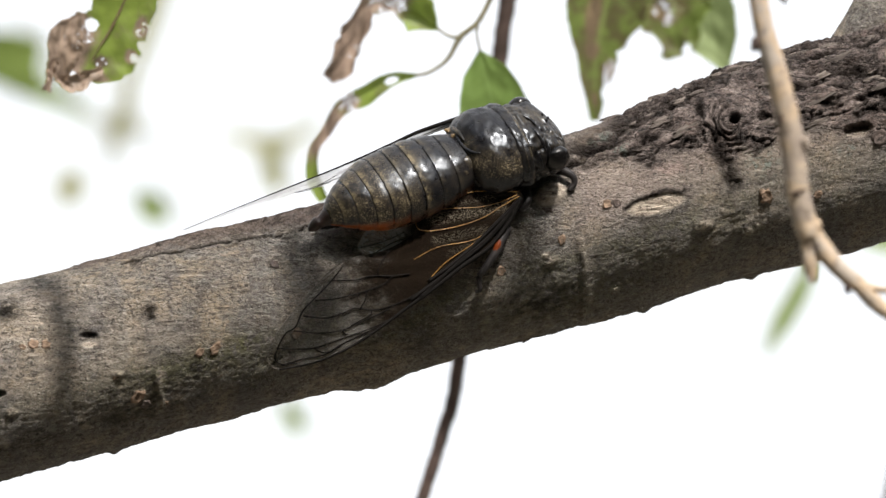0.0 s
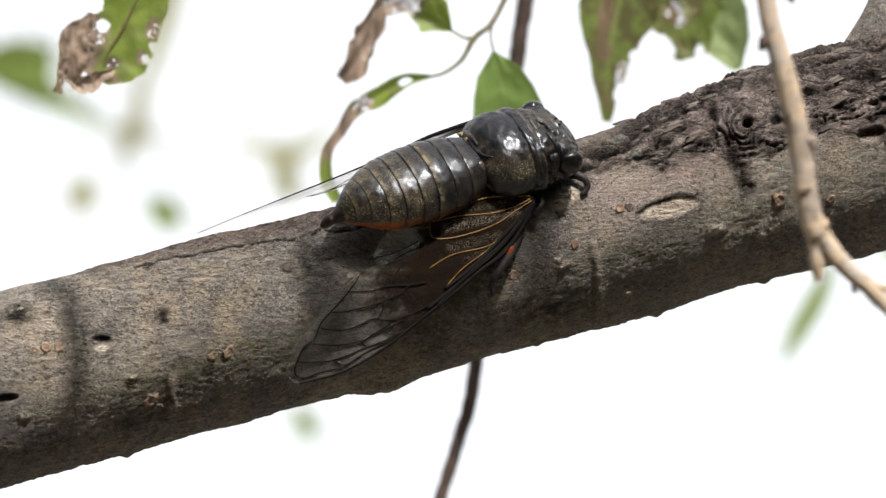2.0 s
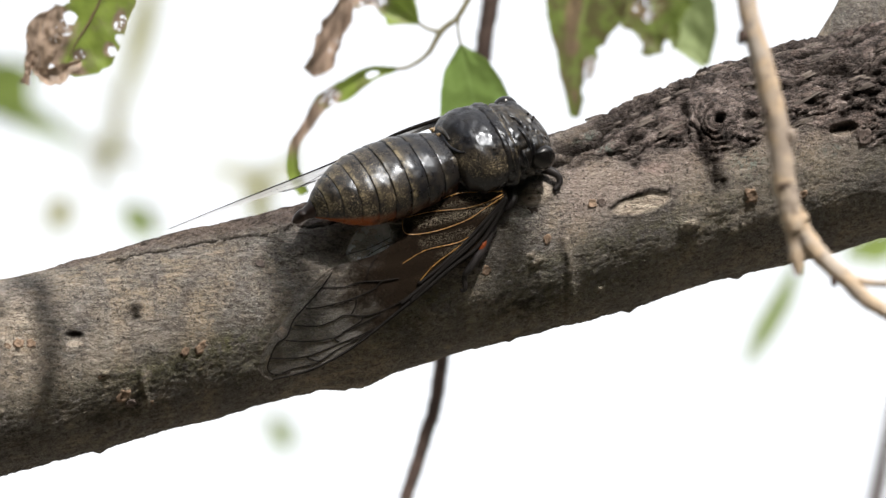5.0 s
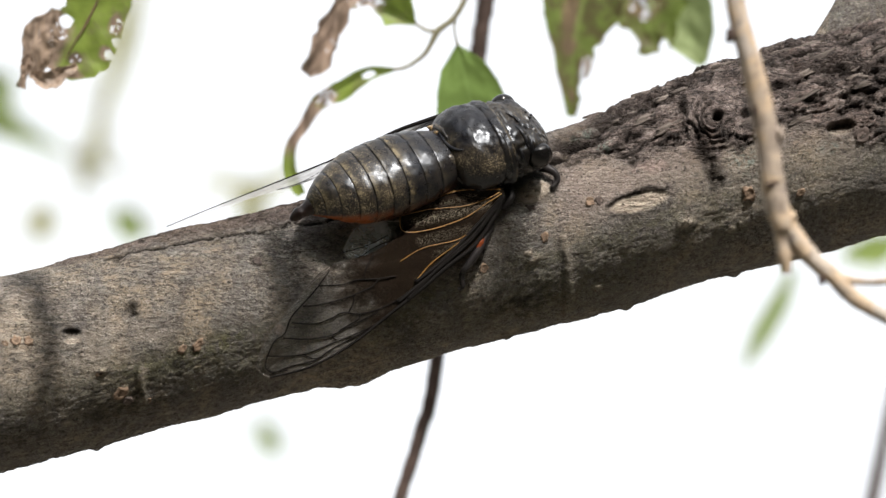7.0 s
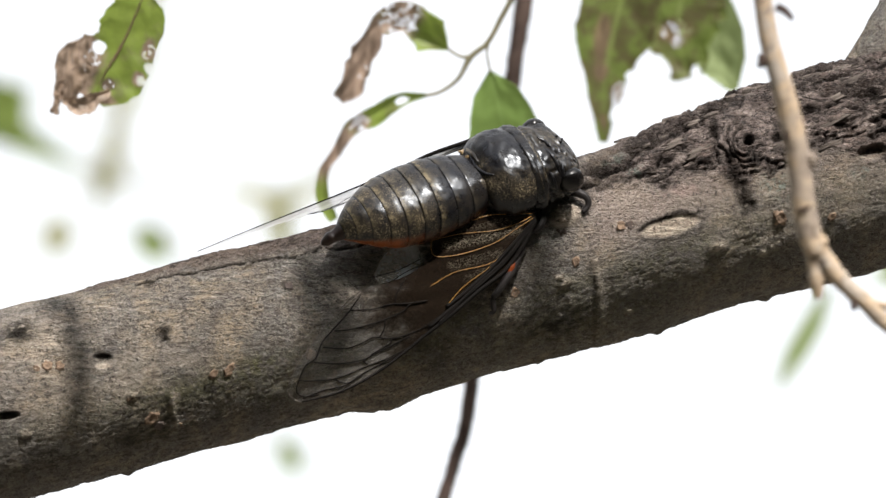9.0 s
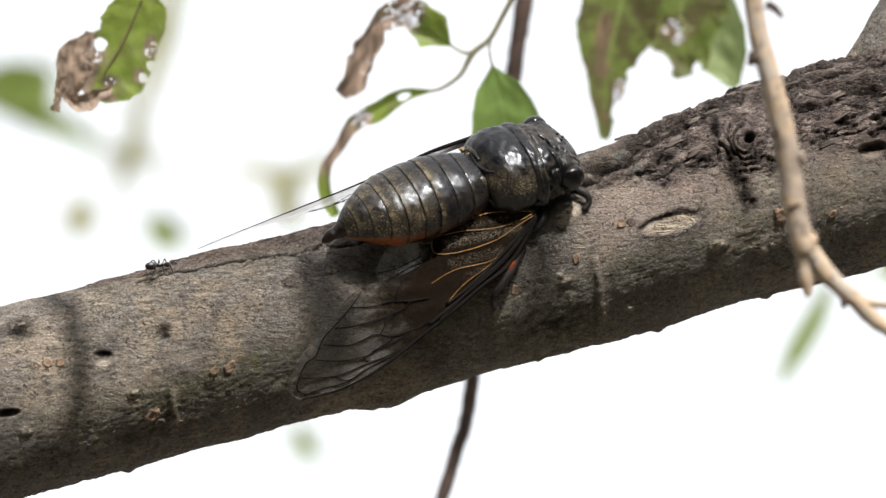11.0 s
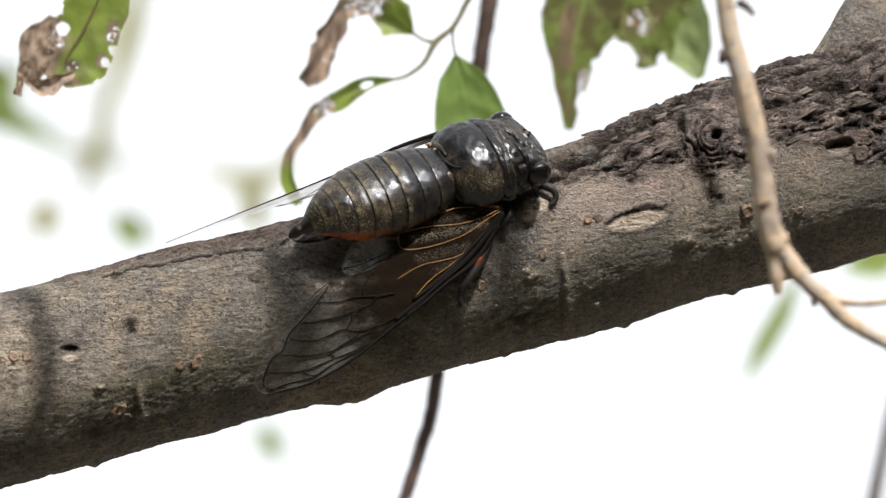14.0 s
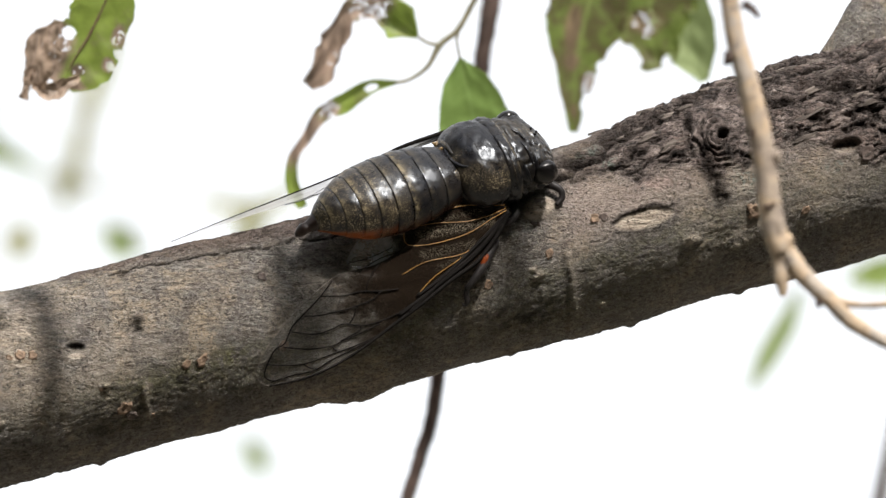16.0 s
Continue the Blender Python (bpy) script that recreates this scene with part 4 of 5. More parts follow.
pronotum_mesh = loft("pronotum", spread([(12.1, 7.7, 6.2, 5.0, 0.0), (12.5, 8.15, 6.62, 5.2, 0.0), (13.2, 8.4, 6.65, 5.3, 0.0), (14.0, 8.5, 6.5, 5.3, 0.0), (14.35, 8.3, 6.25, 5.2, 0), (14.7, 7.75, 5.75, 5.0, 0), (15.6, 7.8, 5.75, 4.9, 0), (17.0, 7.6, 5.35, 4.8, 0), (18.2, 7.3, 4.9, 4.6, 0)], 70),
                     SHELL, 130, 2.3, rough=0.03, seed=4.0, attrs={"gold": lambda x, y, z, f: (0.04 if x < 14.4 else 0.16) * float(step(z, -2.5, -0.5)),
                                                                   "rim": lambda x, y, z, f: 0.4 * float(step(x, 13.9, 14.15) * (1 - step(x, 14.4, 14.6))), "orange": lambda *a: 0.0},
                     carve=lambda x, y, z: crease(x, y, z, 0.085, 0.26, 8.0) * float(step(x, 14.4, 15.2)))
part("pronotum", pronotum_mesh, cicada, "black collar plate with wrinkles")
head_mesh = loft("head", spread([(17.2, 7.2, 4.7, 4.2, 0.0), (17.8, 7.9, 4.95, 4.3, 0.0), (18.8, 8.3, 4.7, 4.3, 0.0), (19.9, 7.9, 4.35, 4.2, -0.1), (21.0, 6.6, 3.8, 3.9, -0.4), (22.0, 4.9, 3.0, 3.3, -0.7), (22.8, 3.0, 2.0, 2.3, -1.0), (23.3, 0.4, 0.3, 0.4, -1.1)], 50),
                 SHELL, 110, 2.3, rough=0.05, seed=9.0, attrs={"gold": lambda x, y, z, f: 0.2 * float(step(z, -1.5, 0.5)), "orange": lambda *a: 0.0}, carve=lambda x, y, z: crease(x, y, z, 0.10, 0.30, 1.0))
part("head", head_mesh, cicada, "broad black head")


def shell_tree(*meshes):
    verts, faces = [], []
    for me in meshes:
        n = len(verts)
        verts += [v.co / MM for v in me.vertices]
        faces += [[n + i for i in p.vertices] for p in me.polygons]
    return BVHTree.FromPolygons(verts, faces)


THORAX = shell_tree(scutum_mesh, pronotum_mesh, head_mesh)


def on_thorax(x, y, lift=0.0):
    """The point of the thorax behind a point of the layout grid."""
    a, b = bp(x, y, 60.0), bp(x, y, -40.0)
    hit, n = THORAX.ray_cast(a, (b - a).normalized())[:2]
    if hit is None:
        hit, n = THORAX.find_nearest(bp(x, y, 17.0))[:2]
    return hit + n * lift


def raised_line(name, pts, radius, material, parent, label=""):
    return part(name, tube(name, [on_thorax(x, y, -0.02) for x, y in pts], radius, material, 10, 6, 0.15), parent, label)


raised_line("scutum_fold", [(806, 226), (810, 244), (820, 260), (836, 270), (850, 271)], [0.12, 0.30, 0.36, 0.3, 0.1], SHELL, scutum, "curved shiny fold")
raised_line("cruciform_ridge", [(792, 222), (800, 228), (812, 236), (822, 250)], [0.2, 0.42, 0.46, 0.2], SHELL_DULL, scutum, "dusty cross-shaped ridge")
raised_line("back_groove", [(846, 214), (862, 232), (868, 252), (860, 275)], [0.02, 0.05, 0.05, 0.02], VEIN_DARK, scutum)
raised_line("side_fold", [(806, 296), (820, 302), (834, 312), (850, 330)], [0.25, 0.42, 0.4, 0.2], SHELL_DULL, scutum, "dusty fold over the wing root")
raised_line("collar_ridge", [(908, 228), (914, 236), (926, 258), (934, 282), (940, 306)], [0.03, 0.07, 0.10, 0.12, 0.06], SHELL_DULL, cicada, "dusty ridge across the collar")
for _pts in ([(942, 228), (952, 238), (960, 252), (966, 268)], [(938, 258), (948, 268), (956, 284), (962, 300)], [(968, 240), (971, 262), (972, 284), (976, 306)], [(925, 205), (938, 212), (950, 222)]):
    raised_line("brow_ridge", _pts, [0.12, 0.3, 0.34, 0.12], SHELL, cicada)
for _x, _y, _r in ((794, 232, 0.55), (787, 236, 0.5), (781, 240, 0.35)):
    part("amber_knob", ball("amber_knob", on_thorax(_x, _y, -0.15), (_r, _r * 0.8, _r * 0.8), AMBER, None, 12, 14, 0.9, _x), scutum, "amber knob behind the back plate")
for _s in (1, -1):
    part("eye", ball("eye", (19.1, _s * 7.0, 0.9), (2.3, 1.8, 2.3), EYE_MAT, None, 18, 24, 0.06, _s), cicada, "bulging dark compound eye")
    part("antenna", tube("antenna", [Vector((21.4, _s * 4.0, -1.0)), Vector((22.2, _s * 4.4, -1.0)), Vector((23.2, _s * 4.9, -1.5))], [0.22, 0.10, 0.05], LEG_BLACK, 6), cicada)
for _p in ((20.9, 0.0, 3.85), (20.3, 0.8, 4.15), (20.3, -0.8, 4.15)):
    part("ocellus", ball("ocellus", _p, (0.26, 0.26, 0.26), EYE_MAT, None, 8, 10), cicada)
# black lump added to stand in for the shaded hollow behind the thorax
part("side_plate", ball("side_plate", bp(810, 300, 18.6), (3.0, 2.4, 2.4), SHELL_DULL, None, 20, 26, 0.35, 2.0), cicada, "dusty black lump in place of the shaded hollow behind the wing root")
part("underside", loft("underside", spread([(3.0, 5.0, 1.5, 3.4, -3.0), (8.0, 6.6, 1.5, 4.2, -3.0), (14, 6.4, 1.5, 4.0, -3.0), (19, 4.6, 1.5, 3.2, -3.0)], 16), SHELL, 32, attrs=zero), cicada)
part("operculum", loft("operculum", spread([(5.6, 1.6, 0.6, 0.8, -3.2), (2.0, 2.8, 0.9, 1.2, -3.6), (-2.5, 2.2, 0.7, 1.0, -3.9), (-4.0, 0.6, 0.3, 0.4, -4.0)], 14), SHELL, 24, attrs=zero), cicada)


def leg(points, radii, tint=None):
    """A jointed leg; the upper piece may be orange."""
    body = part("leg", tube("leg", points, radii, LEG_BLACK, 9, 5), cicada)
    if tint:
        part("femur_patch", tube("femur_patch", tint, [0.4, 0.68, 0.4], LEG_ORANGE, 9, 5), body, "orange patch on the leg")


leg([bp(898, 400, 15.5), bp(878, 445, 17.2), bp(856, 478, 17.6), bp(848, 490, 17.0), bp(849, 513, 16.4), bp(841, 516, 16.2)], [0.9, 0.75, 0.55, 0.5, 0.42, 0.3],
    [bp(887, 420, 16.6), bp(881, 435, 17.2), bp(874, 450, 17.5)])
leg([bp(975, 298, 8.0), bp(1000, 304, 9.6), bp(1014, 313, 9.8), bp(1016, 326, 9.8), bp(1006, 338, 10.2)], [0.9, 0.75, 0.6, 0.55, 0.35])
leg([bp(925, 330, 11.0), bp(935, 352, 14.0), bp(925, 368, 14.5), bp(912, 372, 13.6)], [0.8, 0.7, 0.5, 0.3])
leg([bp(860, 290, 0.0), bp(850, 270, -6.0), bp(835, 290, -9.0)], [0.7, 0.6, 0.4])


def wing_depth(x, y):
    """How far the lowered wing stands off, bowed over the branch."""
    f = max(0.0, min(1.0, (925 - x) / 430))
    flat = 16.2 + 4.9 * f + 1.6 * math.sin(math.pi * f)
    skin = on_branch(x, y)[0].z + 1.5
    return max(flat, skin) + 0.4 * math.exp(-abs(flat - skin) * 1.2)


def resample(pts, count):
    v = [Vector((x, y, 0)) for x, y in pts]
    v = smooth_path(v, 10)
    d = np.concatenate([[0], np.cumsum([(b - a).length for a, b in zip(v, v[1:])])])
    t = np.linspace(0, d[-1], count)
    return list(zip(np.interp(t, d, [p.x for p in v]), np.interp(t, d, [p.y for p in v])))


def speck(x, y):
    """Pale hair in the cells between the golden veins."""
    q, total = Vector((x, y)), 0.0
    for a, b, w, k in (((768, 397), (890, 368), 9, 1.0), ((790, 372), (870, 352), 6, 0.35), ((775, 432), (860, 410), 8, 0.55), ((800, 455), (850, 432), 6, 0.35)):
        a, b = Vector(a), Vector(b)
        t = max(0.0, min(1.0, (q - a).dot(b - a) / (b - a).length_squared))
        total = max(total, k * math.exp(-((q - a.lerp(b, t)).length / w) ** 4))
    return total


def sheet(name, lower, upper, depth, smoke, long=40, wide=12, veil=0.0, hairy=False, material=None, margin=0.0):
    """A wing skin between its front and hind edges."""
    a, b = resample(lower, long), resample(upper, long)
    verts, faces, s, hair = [], [], [], []
    for i in range(long):
        for j in range(wide):
            t = j / (wide - 1)
            x, y = a[i][0] + (b[i][0] - a[i][0]) * t, a[i][1] + (b[i][1] - a[i][1]) * t
            verts.append(bp(x, y, depth(x, y, t) + 0.12 * math.sin(i / long * 36) * math.sin(j / wide * 15.6)))
            s.append(smoke(x, y, t))
            hair.append(speck(x, y) if hairy else 0.0)
    for i in range(long - 1):
        for j in range(wide - 1):
            k = i * wide + j
            faces.append((k, k + wide, k + wide + 1, k + 1))
    return mesh_of(name, verts, faces, material or MEMBRANE, {"smoke": s, "speck": hair, "veil": [veil * (1 - k) + margin * float(step(i % wide / (wide - 1), 0.80, 0.9)) * (1 - k) for i, k in enumerate(s)], "haze": [max(0.0, 1 - abs(2 * k - 1)) for k in s]})


def veins(name, lines, radius, material, depth, parent, label=""):
    lists = []
    for pts in lines:
        n = max(8, int(sum(math.dist(a, b) for a, b in zip(pts, pts[1:])) / 5))
        path = [bp(x, y, depth(x, y) + 0.13) for x, y in resample(pts, n)]
        lists.append(tube_arrays(path, np.interp(np.linspace(0, 1, n), np.linspace(0, 1, len(radius)), radius) if isinstance(radius, (list, tuple)) else radius, 6))
    return part(name, joined(name, lists, material), parent, label)


def smoke_near(x, y, t):
    f = (925 - x) / 430
    return float(np.clip(1.05 - step(f - 0.16 * (t - 0.5), 0.40, 0.78), 0, 1))


FRONT_EDGE = ((922, 350), (906, 388), (872, 438), (824, 476), (775, 518), (726, 557), (648, 618), (577, 656), (509, 674))
HIND_EDGE = ((922, 342), (835, 344), (745, 384), (742, 416), (690, 452), (612, 477), (566, 522), (526, 572), (500, 610), (487, 640), (484, 655), (494, 667), (511, 673))
forewing = part("forewing", sheet("forewing", FRONT_EDGE, HIND_EDGE, lambda x, y, t: wing_depth(x, y), smoke_near, 110, 46, 0.05, True, None, 0.14), cicada,
                "clear lowered forewing, black and gold-veined at its base")
veins("front_vein", [FRONT_EDGE], [0.42, 0.42, 0.38, 0.3, 0.22, 0.14], VEIN_DARK, wing_depth, forewing, "thick black front vein")
veins("dark_vein", [
    ((540, 661), (512, 664), (500, 655), (505, 634), (517, 609), (534, 597), (545, 569), (560, 551), (580, 529), (595, 511), (614, 484)),
    ((595, 512), (637, 509), (662, 501), (697, 499), (732, 494)), ((675, 499), (677, 484), (687, 464), (694, 454)),
    ((567, 548), (597, 545), (647, 531), (687, 514), (697, 504), (702, 499)), ((657, 529), (655, 544), (647, 559))], 0.115, VEIN_DARK, wing_depth, forewing, "fine black veins")
veins("cross_vein", [
    ((547, 577), (587, 579), (617, 569), (637, 559), (667, 561), (697, 554), (737, 534), (787, 494)), ((667, 561), (665, 570), (632, 590)),
    ((532, 604), (577, 606), (617, 599), (637, 589), (662, 577), (700, 557)), ((617, 599), (622, 605), (627, 606)),
    ((502, 636), (537, 636), (572, 632), (617, 614), (677, 589), (717, 564), (750, 538)),
    ((567, 632), (577, 638), (592, 640), (617, 626)), ((512, 667), (547, 654), (587, 644), (617, 624), (677, 592))], 0.115, VEIN_DARK, wing_depth, forewing, "fine black veins")
veins("hind_margin", [((614, 479), (566, 523), (526, 573), (500, 611), (487, 641), (484, 655), (494, 667), (511, 673), (560, 662))], 0.05, VEIN_PALE, wing_depth, forewing, "pale thin hind margin")
veins("base_vein", [((766, 505), (810, 470), (860, 420), (905, 370), (922, 350)), ((752, 535), (820, 466), (870, 420), (918, 358)), ((735, 541), (815, 474), (866, 428), (910, 372))], 0.36, VEIN_DARK, wing_depth, forewing)
veins("gold_vein", [
    ((745, 384), (790, 362), (835, 344), (880, 341), (915, 340)), ((745, 384), (738, 392), (745, 415), (790, 412), (850, 392), (890, 366), (918, 348)),
    ((742, 387), (790, 376), (850, 370), (890, 358), (915, 345)), ((738, 468), (780, 444), (847, 426), (890, 386), (915, 355)),
    ((766, 503), (795, 470), (840, 436), (880, 400))], 0.055, VEIN_GOLD, wing_depth, forewing, "golden veins")
hind_depth = lambda x, y, t=0: wing_depth(x, y) - 0.55
hindwing = part("hindwing", sheet("hindwing", ((915, 352), (850, 405), (760, 455), (700, 472), (660, 468), (638, 452)),
                                  ((915, 345), (830, 380), (740, 397), (695, 393), (660, 408), (638, 446)), hind_depth, lambda x, y, t: float(np.clip(0.02 + step(x, 700, 760) * 0.85, 0, 1)), 40, 14, 0.20, False, MEMBRANE_CLOUDY),
                cicada, "small smoky hindwing under the forewing")
veins("hind_vein", [((638, 446), (650, 418), (670, 402), (695, 394), (740, 397), (830, 380))], [0.07, 0.09, 0.09, 0.08, 0.05], VEIN_PALE, hind_depth, hindwing, "pale rim")
veins("hind_fold", [((640, 452), (680, 440), (720, 420)), ((660, 466), (700, 440), (745, 425))], 0.07, VEIN_DARK, hind_depth, hindwing)

far_top = lambda x, y, t=0: 5.0 + 9.0 * max(0.0, min(1.0, (810 - x) / 485)) - 12.0 * t * math.sin(math.pi * max(0.02, min(0.98, (830 - x) / 520)))
far_wing = part("forewing", sheet("far_forewing", ((812, 209), (740, 234), (690, 257), (600, 296), (500, 336), (400, 376), (325, 407)),
                                  ((806, 222), (740, 246), (690, 268), (610, 318), (530, 340), (410, 378), (327, 408)), far_top,
                                  lambda x, y, t: float(np.clip(step(x, 690, 790), 0, 1)), 60, 10, 0.30, False, MEMBRANE_SILVER), cicada, "raised far forewing seen along its edge")
veins("front_vein", [((812, 209), (740, 234), (690, 257), (600, 296), (500, 336), (400, 376), (325, 407))], [0.42, 0.34, 0.18, 0.11, 0.08, 0.05], VEIN_DARK,
      lambda x, y: far_top(x, y, 0), far_wing)
veins("dark_vein", [((806, 216), (700, 260), (600, 306), (520, 335), (430, 366)), ((800, 222), (700, 264), (610, 310), (560, 330)), ((640, 282), (570, 325), (520, 342)), ((690, 262), (640, 290), (600, 308)), ((600, 300), (540, 322), (470, 349)), ((585, 322), (548, 336), (526, 341))], 0.06, VEIN_DARK,
      lambda x, y: far_top(x, y, 0.5), far_wing)


# ---- leaves and twigs ----
def leaf(name, axis, widths, material, parent, label="", holes=(), dead=(), ragged=0.0, cup=0.2, tilt=0.0, seed=0.0, long=120, wide=46, lace=()):
    """A leaf along its midrib; holes and dry parts as (along, across, radius along, radius across)."""
    path = smooth_path(axis, 10)
    d = np.concatenate([[0], np.cumsum([(b - a).length for a, b in zip(path, path[1:])])])
    total = d[-1]
    ts = np.linspace(0, 1, long)
    verts, faces, dry, rib, keep = [], [], [], [], []
    for i, t in enumerate(ts):
        p = Vector([np.interp(t * total, d, [q[k] for q in path]) for k in range(3)])
        e = 1.0 / long
        p2 = Vector([np.interp(min(1, t + e) * total, d, [q[k] for q in path]) for k in range(3)])
        p1 = Vector([np.interp(max(0, t - e) * total, d, [q[k] for q in path]) for k in range(3)])
        way = (p2 - p1).normalized()
        side = Vector((0, 0, 1)).cross(way).normalized()
        side = (side + Vector((0, 0, tilt))).normalized()
        half = np.interp(t, np.linspace(0, 1, len(widths)), widths) * SCALE * (RANGE - p.z) / RANGE
        for j in range(wide):
            s = -1 + 2 * j / (wide - 1)
            n1 = noise.fractal(Vector((t * 5 + seed, s * 1.3, seed)), 1.0, 2.0, 3)
            q = p + side * (s * half * (1 + ragged * n1)) + Vector((0, 0, 1)) * (cup * half * (abs(s) ** 1.5) + 0.5 * noise.noise(Vector((t * 6 + seed, s * 2, 3))))
            verts.append(q)
            wob = 0.35 * noise.fractal(Vector((t * 14 + seed, s * 5, 7)), 1.0, 2.0, 3)
            inside = lambda zone: min([((t - a) / ra) ** 2 + ((s - b) / rb) ** 2 + wob for a, b, ra, rb in zone] or [9])
            gone = inside(holes) < 1 or (inside(lace) < 1 and noise.noise(Vector((t * 110 + seed, s * 24, 1))) > 0.2)
            keep.append(not gone)
            dry.append(float(np.clip(1.5 - max(0.0, min(inside(dead), inside(lace))) * 0.9, 0, 1)) if dead or lace else 0.0)
            k = abs((t * 9 - abs(s) * 1.6) % 1 - 0.5)
            rib.append(max(0.8 if abs(s) < 0.06 else 0.0, 0.3 if k > 0.46 else 0.0))
    for i in range(long - 1):
        for j in range(wide - 1):
            k = i * wide + j
            q = (k, k + wide, k + wide + 1, k + 1)
            if sum(keep[x] for x in q) >= 3:
                faces.append(q)
    return part(name, mesh_of(name, verts, faces, material, {"dead": dry, "vein": rib}), parent, label)


# ---- the twig overhead that throws its shadow on the branch ----
SUNWARD = FRAME.to_3x3().inverted() @ -(sun.matrix_world.to_3x3() @ Vector((0, 0, -1)))


def overhead_twig():
    """A shoot that hangs between the sun and the branch, above the view."""
    root = thing("overhead_twig", FRAME, "green shoot above the view with three leaves placed to shade the branch", "twig")
    a, b = on_branch(92, 508)[0], on_branch(112, 690)[0]
    way = (b - a).normalized()
    low, high = b + SUNWARD * 200 + way * 4, a + SUNWARD * 200 - way * 14
    top = high - way * 60 + Vector((6, 10, -20))
    leaf("leaf", [high - way * 8, high, low.lerp(high, 0.5), low, low + way * 8], [5, 22, 30, 33, 31, 24, 7], LEAF_CLEAN, root, ragged=0.2, cup=0.3, seed=37.0, long=40, wide=14)
    part("stem", tube("stem", [top, high - way * 30, high - way * 8], [1.2, 0.8, 0.4], TWIG_GREEN, 10, 8, 0.2, 3.0), root)
    c = on_branch(562, 530)[0] + SUNWARD * 200
    leaf("leaf", [c + Vector((-3, 15, -3)), c + Vector((-1.5, 7, -1.5)), c, c + Vector((2, -7, 1.5))], [8, 46, 62, 66, 54, 10], LEAF_CLEAN, root, ragged=0.2, cup=0.3, seed=31.0, long=30, wide=16)
    # third leaf, added out of view to dim the bark right of the wing
    e = on_branch(925, 530)[0] + SUNWARD * 330
    leaf("leaf", [e + Vector((-2, 12, -3)), e + Vector((-1, 6, -1.5)), e, e + Vector((2, -6, 1.5))], [8, 34, 44, 46, 34, 8], LEAF_CLEAN, root, ragged=0.25, cup=0.3, seed=33.0, long=30, wide=16)
    part("petiole", tube("petiole", [e + Vector((-2, 12, -3)), e + Vector((-20, 18, -12)), c + Vector((-12, 24, -8))], [0.35, 0.4, 0.45], TWIG_GREEN, 8), root)
    part("petiole", tube("petiole", [c + Vector((-3, 15, -3)), c + Vector((-12, 24, -8)), high - way * 30], [0.4, 0.45, 0.6], TWIG_GREEN, 8), root)


overhead_twig()

# twig with a clean leaf, a curled dry leaf and an eaten strip of a leaf
WM = -190.0
leafy_twig = thing("leafy_twig", FRAME, "thin green twig with a clean leaf and two eaten ones", "twig")
part("stem", tube("stem", [at(905, -70, WM), at(870, -5, WM), at(845, 40, WM), at(815, 66, WM), at(792, 105, WM), at(760, 128, WM), at(735, 134, WM)], [0.55, 0.5, 0.5, 0.6, 0.42, 0.34, 0.3], TWIG_GREEN, 10, 8, 0.12), leafy_twig)
part("petiole", tube("petiole", [at(846, 42, WM), at(844, 62, WM), at(850, 92, WM)], [0.3, 0.22, 0.26], TWIG_GREEN, 8), leafy_twig)
part("petiole", tube("petiole", [at(812, 66, WM), at(795, 64, WM), at(772, 50, WM)], [0.42, 0.3, 0.26], TWIG_GREEN, 8), leafy_twig)
leaf("leaf", [at(849, 90, WM), at(858, 125, WM), at(873, 190, WM), at(888, 270, WM)], [3, 40, 56, 65, 70, 66], LEAF_CLEAN, leafy_twig, "clean mid-green leaf", cup=0.15, tilt=0.25, seed=1.0)
leaf("leaf", [at(774, 52, WM), at(735, 20, WM), at(690, 2, WM), at(648, 12, WM), at(632, 60, WM), at(605, 110, WM), at(580, 140, WM)], [3, 34, 40, 27, 15, 24, 25, 20, 12], LEAF, leafy_twig,
     "curled leaf, half green and half dry brown", dead=((0.36, 0, 0.08, 2.0), (0.75, 0, 0.38, 2.0),), ragged=0.6, cup=0.9, seed=2.0, lace=((0.35, 0, 0.12, 1.3), (0.78, 0.3, 0.05, 0.3)))
leaf("leaf", [at(738, 133, WM), at(690, 143, WM), at(640, 172, WM), at(603, 192, WM), at(578, 232, WM), at(556, 268, WM), at(553, 310, WM), at(574, 355, WM)], [3, 11, 15, 17, 14, 10, 9, 11, 13, 9], LEAF, leafy_twig,
     "narrow remains of an eaten leaf", holes=((0.14, 0.1, 0.035, 0.55),), dead=((0.60, 0, 0.16, 2), (0.40, 0, 0.04, 2)), ragged=0.25, cup=0.5, seed=3.0, lace=((0.40, 0, 0.06, 1.0),))

# big spotted leaves that hang beside it
WR = -290.0
hanging_leaves = thing("hanging_leaves", FRAME, "cluster of large spotted green leaves hanging down", "leaves")
part("stem", tube("stem", [at(1160, -190, WR), at(1150, -120, WR), at(1120, -80, WR)], [0.7, 0.6, 0.4], TWIG_GREEN, 8), hanging_leaves)
part("stem", tube("stem", [at(1150, -120, WR), at(1190, -100, WR), at(1230, -85, WR)], [0.6, 0.5, 0.4], TWIG_GREEN, 8), hanging_leaves)
leaf("leaf", [at(1100, -90, WR), at(1080, -20, WR), at(1062, 60, WR), at(1054, 140, WR), at(1052, 214, WR)], [4, 64, 76, 70, 55, 40, 28, 18, 8], LEAF_SPOTTED, hanging_leaves, "long drooping leaf with brown blotches",
     holes=((0.60, 1.05, 0.03, 0.25), (0.83, 1.0, 0.05, 0.35)), ragged=0.16, cup=0.3, seed=5.0, dead=((0.42, -0.28, 0.14, 0.22), (0.60, -0.2, 0.05, 0.3), (0.88, 0.0, 0.04, 0.3)), lace=((0.72, 0.72, 0.07, 0.42),))
